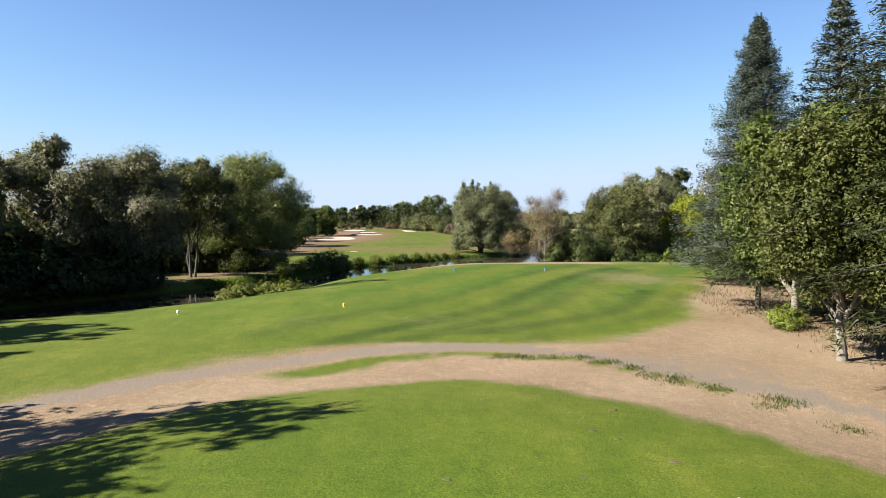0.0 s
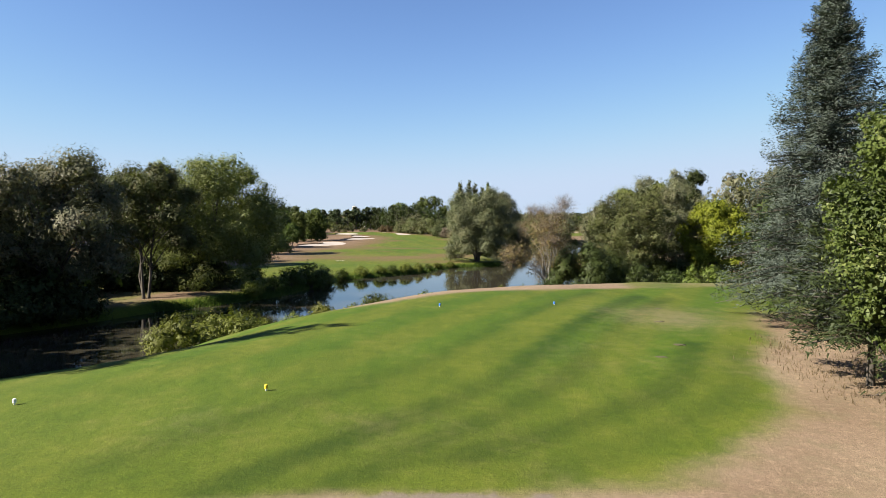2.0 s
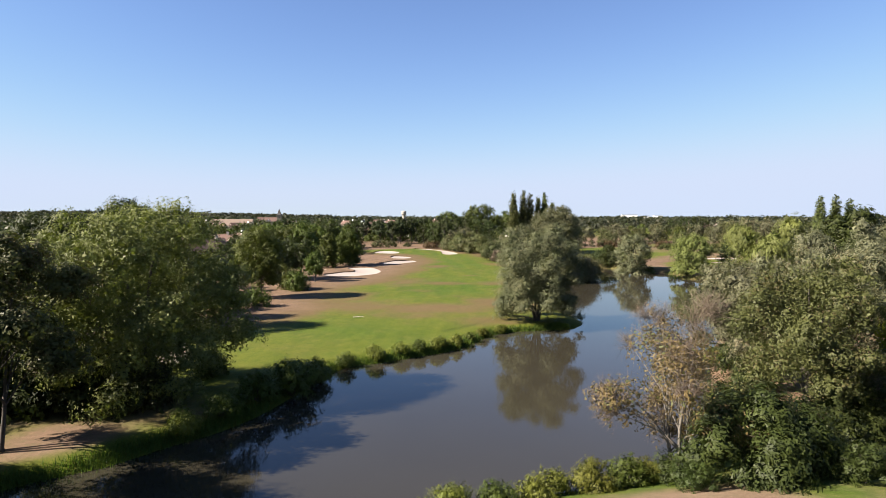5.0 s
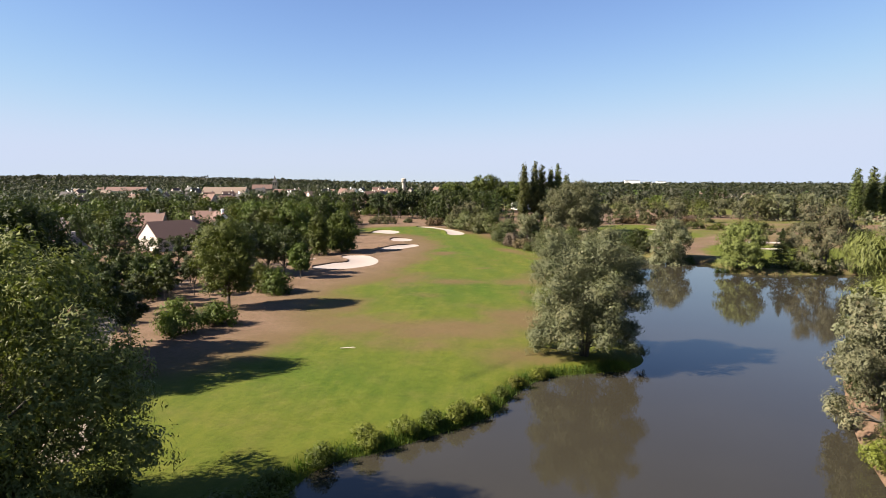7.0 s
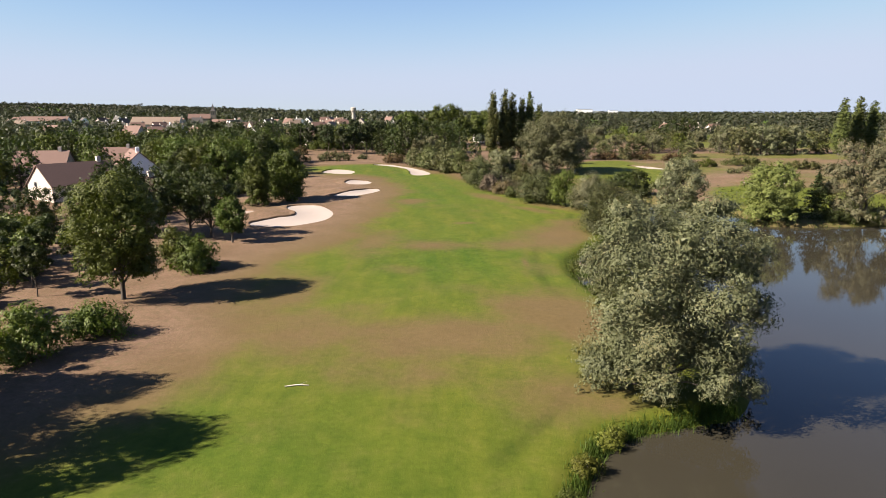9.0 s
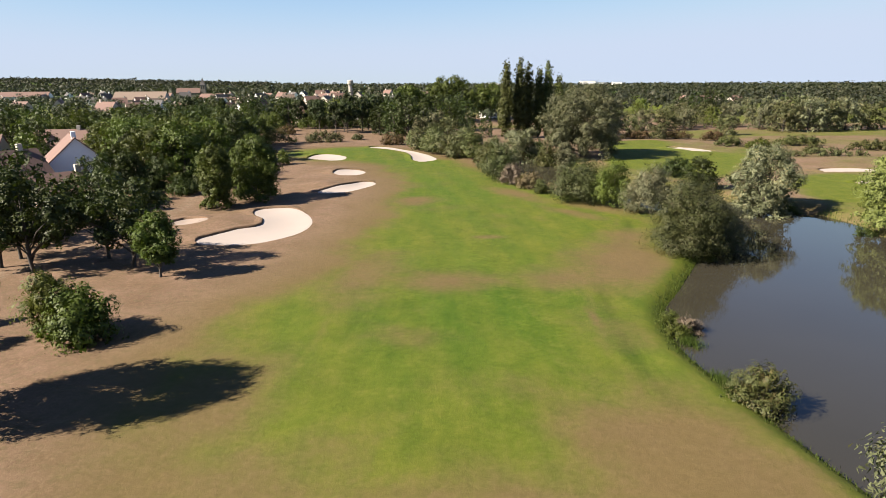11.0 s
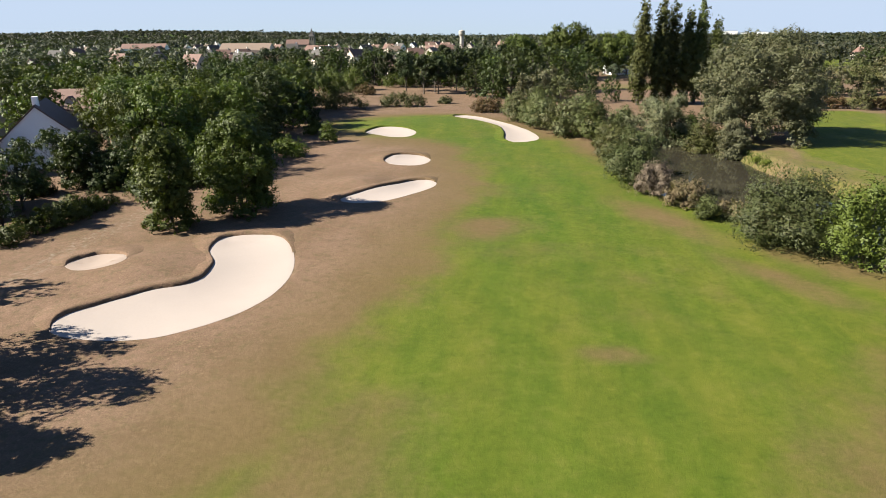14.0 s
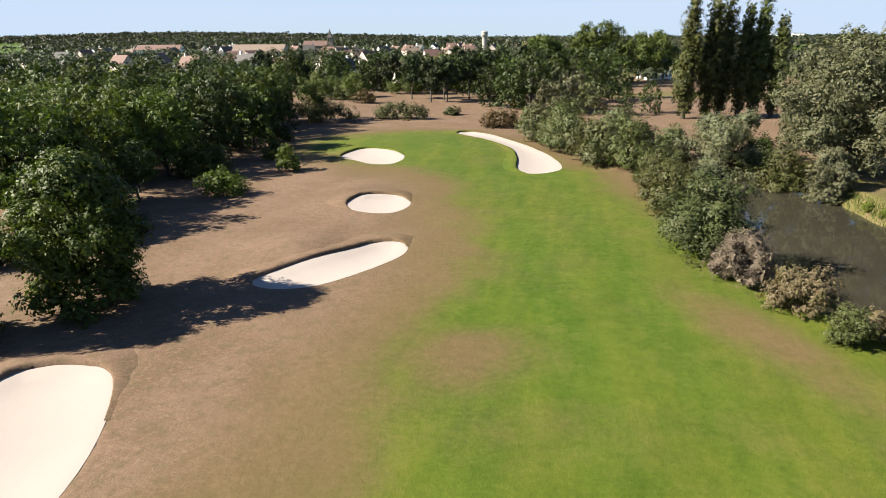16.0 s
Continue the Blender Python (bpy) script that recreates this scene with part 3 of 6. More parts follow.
POND = rounded(NEAR_BANK + FAR_BANK + LEFT_BANK, 4)
BUNKERS = {
    "long": [(-44.3, 205.2), (-43.6, 202.9), (-41.5, 202.0), (-38.2, 202.2), (-35, 203.5), (-32.2, 206.9), (-30.8, 211.5), (-31.4, 216.5), (-34.2, 222.3), (-37.3, 225), (-41.6, 223.6), (-41.2, 219.8), (-38.8, 216.3), (-38.4, 212.4), (-41.2, 209.6)],
    "small": [(-52.4, 215), (-50.6, 213.3), (-48.4, 213.2), (-46.7, 214.8), (-47.9, 216.9), (-50.8, 217.4)],
    "slanted": [(-35, 238.8), (-32.8, 237.7), (-29.6, 239.1), (-26.6, 243.4), (-25, 247.6), (-26.2, 250.2), (-28.6, 249.4), (-30.6, 246), (-33.2, 242.3)],
    "round": [(-35.9, 261.4), (-33.4, 259), (-29.8, 259.2), (-28.9, 263), (-31.3, 266.2), (-34.9, 265)],
    "green_near": [(-47.2, 288), (-43.8, 285.6), (-40.5, 283.3), (-37.4, 284), (-37.1, 288.6), (-40.6, 293.2), (-45.6, 293.6)],
    "green_far": [(-34, 313.4), (-27.6, 307.2), (-22.2, 299.2), (-20.2, 291.4), (-19.3, 284), (-16.6, 281.8), (-13.3, 285.6), (-15.4, 294.5), (-20.8, 304.3), (-26.8, 312.6), (-31.8, 316.6)],
    "beyond_pond": [(53.5, 307), (57, 301.5), (62, 298.5), (63.5, 301), (60, 306), (56, 309.5)],
    "across_a": [(72, 262), (78, 260), (84, 261), (83, 264), (75, 265)],
    "across_b": [(70, 247), (76, 245.5), (79, 247), (75, 249)],
}
BUNKERS = {k: rounded(v, 5) for k, v in BUNKERS.items()}
TRACK = rounded([(-30, 4), (-16, 12), (-11.2, 15.6), (-8.1, 18.7), (-5, 21), (-1.7, 22.5), (1.4, 23), (4.2, 22), (6.5, 20.3), (8.6, 18.2), (10.3, 15.8), (13, 11), (16, 0)], 5, False)
GRASS_STRIP = rounded([(-4.6, 19.0), (-3.6, 19.7), (-2.3, 20.8), (-0.6, 21.7), (1.3, 22.0), (2.8, 21.6), (4.6, 21.0), (6.8, 19.4), (8.4, 17.4)], 4, False)
SANDY_PATH = rounded([(-34, 106), (-42.3, 120.6), (-50.0, 133.6), (-57.2, 147.5), (-64, 170), (-58, 195), (-53.6, 209), (-54.8, 219), (-55.4, 231), (-61, 260), (-72, 300)], 4, False)

WHEELS_A = rounded([(-29.2, 242.5), (-30.1, 233.3), (-29.1, 227.1), (-27.2, 220.5), (-26.1, 215.9), (-25.2, 208)], 4, False)
WHEELS_B = rounded([(15, 216), (13.6, 210.9), (11.4, 203.7), (6.4, 194), (3.7, 186), (2.6, 177.7), (2, 168), (3, 158)], 4, False)
WHEELS_C = rounded([(0.7, 139.5), (-2.5, 133.1), (-6.8, 126.8)], 4, False)
WHEELS_D = rounded([(-4.5, 23.5), (-0.1, 28.5), (2.7, 32.2), (4.5, 35.4), (7.3, 41.2), (11.8, 49.1), (15, 54.8)], 4, False)
WHEELS_E = rounded([(1.5, 25.6), (3.7, 27.1), (6.5, 29.5), (8, 30.8), (9.9, 33.2), (12.5, 38.5)], 4, False)
WHEELS_F = rounded([(-21.6, 212), (-21.6, 205.2), (-21, 189.7), (-21.1, 179.6), (-21.8, 168)], 4, False)
SCARS = ((14.0, 48.2, 0.8), (12.6, 43.6, 0.7), (10.0, 36.0, 0.7), (11.6, 38.3, 0.9), (1.0, 15.1, 0.22), (4.0, 14.6, 0.3), (3.1, 12.8, 0.24), (3.5, 12.3, 0.2), (4.2, 11.1, 0.3), (0.1, 10.3, 0.25), (2.4, 10.4, 0.2))


def wobble(x, y, s, seed=0.0):
    """Gentle, repeatable unevenness between about -1 and 1."""
    return (np.sin(x * s + 1.3 + seed) * np.cos(y * s * 1.17 - 0.4 + seed) + 0.5 * np.sin(x * s * 2.3 - y * s * 1.9 + 2 * seed) + 0.25 * np.sin(x * s * 4.7 + y * s * 5.3 + seed)) / 1.6


def plateau(x, y):
    """Height of the land away from the water."""
    low = -0.75 + 0.85 * smooth(y, 195, 265)
    edge = np.interp(x, (-60, -20, -5, 10, 22, 70), (35, 66, 87, 83, 75, 72))
    tee = 1 - smooth(y - edge, -9, 9)
    rise = 2.15 + 0.75 * bump_at(x, y, 4, 50, 16, 15) + 0.35 * bump_at(x, y, -6, 34, 8, 9)
    rise = rise + 0.5 * (1 - smooth(np.hypot(x / 0.85, y - 5.0), 8.5, 15.0)) - 0.10 * smooth(-x, 6, 30)
    far = np.hypot(x, y - 100)
    z = low * (1 - tee) + rise * tee
    z = z + 0.55 * bump_at(x, y, -44.5, 215, 4.5, 5) + 0.7 * bump_at(x, y, -34.8, 246, 4.2, 4, 40) + 0.55 * bump_at(x, y, -36.5, 266, 4, 4)
    z = z + 0.8 * bump_at(x, y, -36, 300, 17, 16) + 0.7 * bump_at(x, y, 48, 310, 26, 26) + 1.2 * bump_at(x, y, 90, 275, 14, 10)
    z = z + 0.10 * wobble(x, y, 0.11) * (1 - tee) + 0.05 * wobble(x, y, 0.32, 2)
    z = z + 36 * bump_at(x, y, -2300, 3300, 1300, 500) - 9 * smooth(far, 700, 3000)
    return z


def bank_width(x, y):
    edge = np.interp(x, (-60, -20, -5, 10, 22, 70), (35, 66, 87, 83, 75, 72))
    return 2.2 + 13.5 * (1 - smooth(y - edge, -8, 8))


def height(x, y, bunkers=True):
    x, y = np.asarray(x, float), np.asarray(y, float)
    d = outline_distance(x, y, POND)
    top = plateau(x, y)
    w = bank_width(x, y)
    t = np.clip(d / w, 0, 1)
    shape = 1 - (1 - t) ** 1.7
    z = np.where(d > 0, WATER - 0.05 + (top - WATER + 0.05) * shape, WATER - 0.05 + np.maximum(-1.1, d * 0.5))
    if bunkers:
        for line in BUNKERS.values():
            b = outline_distance(x, y, line)
            z = z - 0.6 * smooth(-b, 0.35, 1.15)
    return z


def ground_at(x, y):
    return float(height(np.array([x]), np.array([y]), False)[0])


def stretched(lo, hi, step, far):
    mid = np.arange(lo, hi + step / 2, step)
    up, down, s = [hi], [lo], step
    while up[-1] < far:
        s *= 1.16
        up.append(up[-1] + s)
    s = step
    while down[-1] > -far:
        s *= 1.16
        down.append(down[-1] - s)
    return np.concatenate([np.array(down[1:])[::-1], mid, np.array(up[1:])])


def zones(x, y):
    """Dry straw, bare soil and lush green, from 0 to 1."""
    d_pond = outline_distance(x, y, POND)
    fair = rounded([(-52, 104), (-44, 118), (-34, 130), (-28, 143), (-29, 152), (-33, 162), (-33.5, 172), (-31, 182), (-27, 192), (-25, 204), (-23.5, 215), (-23, 226), (-21.5, 240), (-23.5, 252), (-26, 262), (-31, 274), (-44, 282), (-56, 290), (-60, 300), (-54, 312), (-44, 319), (-33, 318), (-24, 308), (-14, 296), (-7, 284), (0, 268), (5, 252), (16, 240), (30, 222), (24, 196), (14, 170), (20, 140), (10, 122), (-10, 100), (-18, 88), (-26, 92)], 4)
    a = outline_distance(x, y, fair)
    dry = 0.16 + 0.12 * wobble(x, y, 0.07, 3) + 0.84 * smooth(a + 2.2 * wobble(x, y, 0.16), -8.5, 3.5)
    worn = 1 - smooth(a, -3.0, 9.0)
    for cx, cy, rx, ry, turn, k in ((-9, 147, 17, 8, 5, 0.85), (3, 153, 8, 12, 20, 0.9), (-24, 148, 13, 10, 0, 0.85), (1.5, 135, 6, 8, 60, 0.72), (-28, 158, 8, 16, 0, 0.7), (-12, 139, 12, 4, 0, 0.5), (-3, 163, 10, 5, 10, 0.45), (10.5, 194, 7.5, 12, -18, 0.95), (13, 205, 4.5, 8, -18, 0.8), (9, 221, 9, 2.6, -50, 0.7), (2.0, 187, 6, 5, 0, 0.7), (-11, 187, 9, 4.5, 0, 0.65), (-19, 196, 5, 6, 0, 0.55), (15, 224, 10, 4, -42, 0.75), (2, 236, 10, 3.2, -55, 0.85),
                                   (-16.5, 230.5, 6.5, 4.5, 10, 0.9), (-23, 225, 4.5, 6, 0, 0.75), (-5, 205.8, 3, 1.6, 0, 0.7), (-20, 188, 6, 13, 0, 0.65), (5, 172, 8, 6, 0, 0.45), (-14, 172, 7, 4, 0, 0.4), (-12, 224, 8, 4, 20, 0.4), (-3, 268, 3.5, 13, 5, 0.5), (-10, 287, 5, 4, 0, 0.7)):
        dry = np.maximum(dry, k * bump_at(x, y, cx, cy, rx, ry, turn))
    lush = 0.75 * bump_at(x, y, -22, 126, 20, 8, -20) + 0.7 * bump_at(x, y, -8, 178, 12, 16) + 0.6 * bump_at(x, y, -12, 240, 12, 22) + 0.5 * bump_at(x, y, -24, 280, 14, 10) + 0.55 * bump_at(x, y, -36, 302, 10, 9)
    u = 0.97 * x + 0.22 * y
    lush = lush + 0.34 * smooth(np.sin(u * 0.95), -0.25, 0.25) * (1 - smooth(a, -8, -2)) * smooth(y, 150, 175)
    # land round the two tees
    lawn = rounded([(-40, 8), (-15, 15.5), (-8.5, 20.3), (-4, 23.5), (2, 24.5), (6, 24), (9.5, 26.5), (12.5, 31), (14.5, 37), (18, 44), (26, 52), (40, 60), (36, 66), (24, 63.5), (14, 60), (8, 57.8), (2, 54.5), (-5, 48.8), (-11, 42.6), (-17, 36), (-34, 24), (-55, 14)], 4)
    near = (y < 84) & (d_pond > -30) & (y < 60 + np.abs(x + 20) * 2)
    tee = np.clip(smooth(outline_distance(x, y, lawn) + 1.0 * wobble(x, y, 0.35), -1.6, 1.8), 0, 1)
    upper = np.hypot((x - 0.2) / np.where(x < 0.2, 0.80, 0.68), y - 5.5)
    tee = np.minimum(tee, smooth(upper + 0.4 * wobble(x, y, 0.8), 11.4, 13.2))
    tee = np.where(d_pond < 9, np.minimum(tee, 0.25 + 0.75 * smooth(d_pond, 1, 9)), tee)
    tee = tee * (1 - 0.75 * smooth(-x, 2, 9) * smooth(y, 30, 40) * (1 - smooth(-x, 40, 60)))
    tee = np.maximum(tee, 0.26 * bump_at(x, y, 9, 36, 6, 5) + 0.16 * bump_at(x, y, -2, 27, 9, 2) + 0.52 * bump_at(x, y, 13.5, 46, 4.5, 6) + 0.5 * bump_at(x, y, 4, 6.5, 3, 2) * 0.6)
    tee = tee * (1 - 0.85 * np.clip(bump_at(x, y, -3.3, 19.9, 1.7, 0.75, 35) + 1 - smooth(line_distance(x, y, GRASS_STRIP) + 0.22 * wobble(x, y, 1.7), 0.2, 0.7) + bump_at(x, y, -1, 24.2, 6, 0.7), 0, 1))
    tee = tee * (1 - 0.68 * smooth(x, 14, 19) * smooth(y, 54, 60) * (1 - smooth(x + 5 * wobble(x, y, 0.2), 38, 54)))
    edge = np.interp(x, (-60, -20, -5, 10, 30, 70), (45, 72, 90, 94, 90, 86))
    on_tee = (y < edge) & (x > -75)
    dry = np.where(on_tee, tee, dry)
    worn = np.where(on_tee, 0.5 * (1 - smooth(outline_distance(x, y, lawn), -1.5, 0.5)), worn)
    stripe = 0.75 * smooth(np.sin((x - 0.52 * y + 20) * 1.2), -0.25, 0.25) * smooth(y, 29, 38)
    lush = np.where(on_tee, 0.28 + stripe + 0.12 * bump_at(x, y, 14, 43, 5, 5) + 0.5 * bump_at(x, y, -1, 9, 5, 5) + 0.35 * bump_at(x, y, -8, 30, 12, 4), lush)
    # other holes across the pond
    for line in ([(28, 262), (30, 282), (36, 306), (43, 328), (58, 334), (60, 322), (56, 306), (64, 296), (68, 287), (60, 274), (52, 262), (42, 252), (34, 252)], [(53, 214), (56, 240), (68, 256), (86, 254), (98, 240), (90, 222), (70, 212)], [(66, 345), (110, 352), (175, 350), (175, 378), (110, 382), (70, 374)], [(110, 240), (180, 262), (186, 290), (120, 276)], [(110, 425), (230, 430), (220, 480), (120, 470)], [(-20, 395), (40, 392), (40, 412), (-18, 412)]):
        dry = np.minimum(dry, (0.12 if line[0][1] < 300 else 0.42) + smooth(outline_distance(x, y, rounded(line, 3)) + 2 * wobble(x, y, 0.12), -2, 4))
    far = np.hypot(x, y - 150)
    dry = dry * (1 - 0.95 * smooth(far, 230, 480))
    lush = np.maximum(lush, smooth(far, 500, 1100))
    aside = smooth(np.abs(x - 5), 62, 90) * smooth(-y, -210, -150)
    dry = dry * (1 - aside * (0.38 + 0.34 * wobble(x, y, 0.035, 5)))
    # rough grass, only half withered, across the stream
    dry = dry * (1 - (0.38 + 0.28 * wobble(x, y, 0.09, 6)) * smooth(x, 46, 62) * smooth(y, 212, 232) * (1 - smooth(y, 335, 365)))
    # left bank: less straw, a darker green that stands in for shade there
    dry = np.where(~on_tee & (x < -17) & (y < 112) & (x > -48), dry * 0.55, dry)
    dry = np.maximum(dry, 0.95 * bump_at(x, y, -29.5, 82, 6, 6))
    # grass stays green along the water
    dry = np.where((x > 14) & (y > 205) & (d_pond < 9), np.clip(dry, 0.42, 0.55 + 0.2 * smooth(d_pond, 4, 9)), dry)
    dry = np.where((d_pond < 2.6) & ~on_tee & (x < np.interp(y, (0, 136, 150, 200, 230, 260, 300), (13, 14, 18, 30, 28, 8, 0))), dry * smooth(d_pond, 0.6, 2.6), dry)
    bare = 0.92 * (1 - smooth(line_distance(x, y, TRACK) + 0.2 * wobble(x, y, 0.9) + 0.18 * wobble(x, y, 2.3, 1), 0.4, 1.0))
    bare = np.maximum(bare, (1 - 0.6 * smooth(y, 160, 185)) * (1 - smooth(line_distance(x, y, SANDY_PATH), 1.1, 2.6)))
    bare = np.maximum(bare, 0.55 * bump_at(x, y, 9, 20, 5, 3, -40))
    bare = np.maximum(bare, 0.35 * bump_at(x, y, 11, 60.5, 6, 1.6, 5))
    for line, k in ((WHEELS_A, 0.30), (WHEELS_C, 0.30)):
        bare = np.maximum(bare, k * (1 - smooth(line_distance(x, y, line), 0.1, 0.75)))
    for line, k in ((WHEELS_B, 0.62), (WHEELS_F, 0.42)):
        dry = np.maximum(dry, k * (0.8 + 0.45 * wobble(x, y, 0.25, 4)) * (1 - smooth(line_distance(x, y, line), 0.1, 0.85)))
    return np.stack([np.clip(dry, 0, 1), np.clip(bare, 0, 1), np.clip(lush, 0, 1), np.clip(worn, 0, 1)], -1)


def wheel_marks(x, y):
    """Turf pressed dark by mowers and carts, from 0 to 1."""
    k = np.zeros_like(x)
    for line, off, s in ((WHEELS_D, 0.0, 0.9), (WHEELS_D, 1.9, 0.6), (WHEELS_D, -3.4, 0.5), (WHEELS_E, 0.0, 0.8), (WHEELS_E, 1.9, 0.5), (WHEELS_B, 1.7, 0.6), (WHEELS_C, 1.6, 0.6)):
        d = line_distance(x - 0.86 * off, y + 0.5 * off, line)
        k = np.maximum(k, s * (0.85 + 0.4 * wobble(x, y, 0.4, 7)) * (1 - smooth(d, 0.2, 1.0)))
    return np.clip(k, 0, 1)


def build_ground():
    gx, gy = stretched(-62, 40, 0.70, 4300), stretched(-4, 320, 0.70, 4300)
    X, Y = np.meshgrid(gx, gy)
    x, y = X.ravel(), Y.ravel()
    z = height(x, y)
    nx, ny = len(gx), len(gy)
    idx = np.arange(nx * ny).reshape(ny, nx)
    faces = np.stack([idx[:-1, :-1], idx[:-1, 1:], idx[1:, 1:], idx[1:, :-1]], -1).reshape(-1, 4)
    me = mesh_np("ground", np.stack([x, y, z], -1), faces, M_GROUND, True)
    col = me.attributes.new("zones", "FLOAT_COLOR", "POINT")
    rgba = zones(x, y).astype(np.float32)
    col.data.foreach_set("color", rgba.ravel())
    marks = me.attributes.new("wheels", "FLOAT", "POINT")
    marks.data.foreach_set("value", wheel_marks(x, y).astype(np.float32))
    hay = me.attributes.new("hay", "FLOAT", "POINT")
    hay.data.foreach_set("value", ((1 - smooth(y, 66, 84)) * (0.8 + 0.35 * wobble(x, y, 0.5, 6))).astype(np.float32))
    sandy = me.attributes.new("sandy", "FLOAT", "POINT")
    sandy.data.foreach_set("value", (1 - smooth(line_distance(x, y, SANDY_PATH), 3, 5)).astype(np.float32))
    return tagged(new("ground", me), "mown golf grass with dry straw patches and a gravel track", "ground", kind="structure")


def build_water():
    bm = bmesh.new()
    grow = POND
    vs = [bm.verts.new((px, py, WATER)) for px, py in grow]
    bm.faces.new(vs)
    bmesh.ops.triangulate(bm, faces=bm.faces)
    me = from_bm("water", bm, M_WATER)
    return tagged(new("water", me), "still murky pond reflecting sky and trees", "pond", kind="structure")


build_ground()
build_water()


def build_bunker(line, label, sand=None):
    """Sand sheet that sinks to its middle, and the turf lip round it."""
    c = line.mean(0)
    n = len(line)
    nxt, prv = np.roll(line, -1, 0), np.roll(line, 1, 0)
    tang = unit(nxt - prv)
    out = np.stack([tang[:, 1], -tang[:, 0]], -1)
    area = 0.5 * np.sum(line[:, 0] * nxt[:, 1] - nxt[:, 0] * line[:, 1])
    out = out * (1 if area > 0 else -1)
    base = height(line[:, 0], line[:, 1], False)
    back = np.clip(out @ np.array((-0.6, 0.8)) + 0.25, 0, 1)
    ob = thing("bunker", c[0], c[1], 0, label, "bunker", kind="structure")
    inv = Matrix.Translation((-c[0], -c[1], 0))
    bm = bmesh.new()
    rim = [bm.verts.new((p[0] + 0.10 * o[0], p[1] + 0.10 * o[1], z + 0.015)) for p, o, z in zip(line, out, base)]
    shelf = [bm.verts.new((p[0] - 0.42 * o[0], p[1] - 0.42 * o[1], z + 0.01)) for p, o, z in zip(line, out, base)]
    ring = [bm.verts.new((p[0] - 1.15 * o[0], p[1] - 1.15 * o[1], z - 0.10 - 0.10 * q)) for p, o, z, q in zip(line, out, base, back)]
    for k in range(n):
        j = (k + 1) % n
        bm.faces.new((rim[k], rim[j], shelf[j], shelf[k]))
        bm.faces.new((shelf[k], shelf[j], ring[j], ring[k]))
    brink = [bm.verts.new(v.co) for v in rim]
    skirt = [bm.verts.new((p[0] + 0.13 * o[0], p[1] + 0.13 * o[1], z - 0.25)) for p, o, z in zip(line, out, base)]
    for k in range(n):
        j = (k + 1) % n
        bm.faces.new((skirt[k], skirt[j], brink[j], brink[k]))
    floor = bm.faces.new(ring)
    bmesh.ops.triangulate(bm, faces=[floor])
    bm.transform(inv)
    part("sand", from_bm("sand", bm, sand or M_SAND, True), ob)
    rng = np.random.default_rng(7)
    bm = bmesh.new()
    loops = []
    for off, dz, more in ((3.6, -0.14, 0.0), (2.4, -0.03, 0.08), (1.1, 0.0, 0.22), (0.2, 0.02, 0.32), (-0.10, 0.0, 0.27), (-0.28, -0.10, -0.08)):
        j = 0.05 * rng.normal(size=n)
        loops.append([bm.verts.new((p[0] + (off * (0.12 + 0.88 * q) + w * q) * o[0], p[1] + (off * (0.12 + 0.88 * q) + w * q) * o[1], z + dz + more * q + 0.4 * w)) for p, o, z, w, q in zip(line, out, base, j, back)])
    for a, b in zip(loops, loops[1:]):
        for k in range(n):
            j = (k + 1) % n
            if back[k] > 0.12 or back[j] > 0.12:
                bm.faces.new((a[k], a[j], b[j], b[k]))
    bmesh.ops.delete(bm, geom=[v for v in bm.verts if not v.link_faces], context="VERTS")
    bm.transform(inv)
    lip = from_bm("turf_lip", bm, M_GROUND, True)
    at = np.array([v.co[:] for v in lip.vertices]) + np.array((c[0], c[1], 0))
    turf = zones(at[:, 0], at[:, 1]).astype(np.float32)
    lip.attributes.new("zones", "FLOAT_COLOR", "POINT").data.foreach_set("color", turf.ravel())
    part("turf_lip", lip, ob, "dry turf edge round the sand")
    return ob


for key, words in (("long", "long curved pale sand bunker in dry grass"), ("small", "small round bunker of dull tan sand in dry grass"), ("slanted", "slanted pale sand bunker beside the fairway"), ("round", "round pale sand bunker beside the fairway"),
                   ("green_near", "pale sand bunker before the putting green"), ("green_far", "long pale sand bunker behind the putting green"), ("beyond_pond", "pale sand bunker on the grass beyond the pond"), ("across_a", "pale sand bunker on the far bank"), ("across_b", "pale sand bunker on the far bank")):
    build_bunker(BUNKERS[key], words, M_DULLSAND if key == "small" else None)


# ---- trees round the tees and the pond ----
def on(x, y, sink=0.0):
    return x, y, ground_at(x, y) - sink


conifer("blue_spruce", 3, on(21.4, 43.5), 18.6, 10.0, 1.8, 58, 12, 170000, M_SPRUCE, "tall blue-grey conifer beside the lawn", 0.18, 0.165, 0.32, sweep=0.08, shape=0.8)
conifer("cedar_tree", 4, on(20.5, 28.0), 17.0, 12.0, 1.0, 36, 10, 34000, M_CEDAR, "tall dark green conifer with drooping boughs", 0.28, 0.27, 0.24)
conifer("cedar_tree", 5, on(27.0, 43.5), 20.5, 13.0, 0.9, 28, 10, 26000, M_SPRUCE, "tall grey-green conifer behind the others", 0.2, 0.38, 0.26)
conifer("cedar_tree", 7, on(15.9, 17.6), 16.0, 12.0, 2.6, 24, 8, 50000, M_CEDAR, "tall dark conifer with long drooping boughs", 0.16, 0.21, 0.26, shape=0.55)
conifer("low_pine", 6, on(16.2, 32.2), 7.0, 7.5, 1.7, 15, 9, 14000, M_CEDAR, "spreading dark pine under the conifers", 0.05, 0.30, 0.22, shape=0.6)
broad_tree("lime_tree", 11, on(13.6, 21.2), 9.0, 6.4, 1.5, 62000, M_LIME, "broadleaf tree with yellowing green leaves and pale trunk", 0.12, 110, slim=0.8, size=0.17, core=0.5, outward=0.45, bark_mat=M_PALEBARK, r0=0.15)
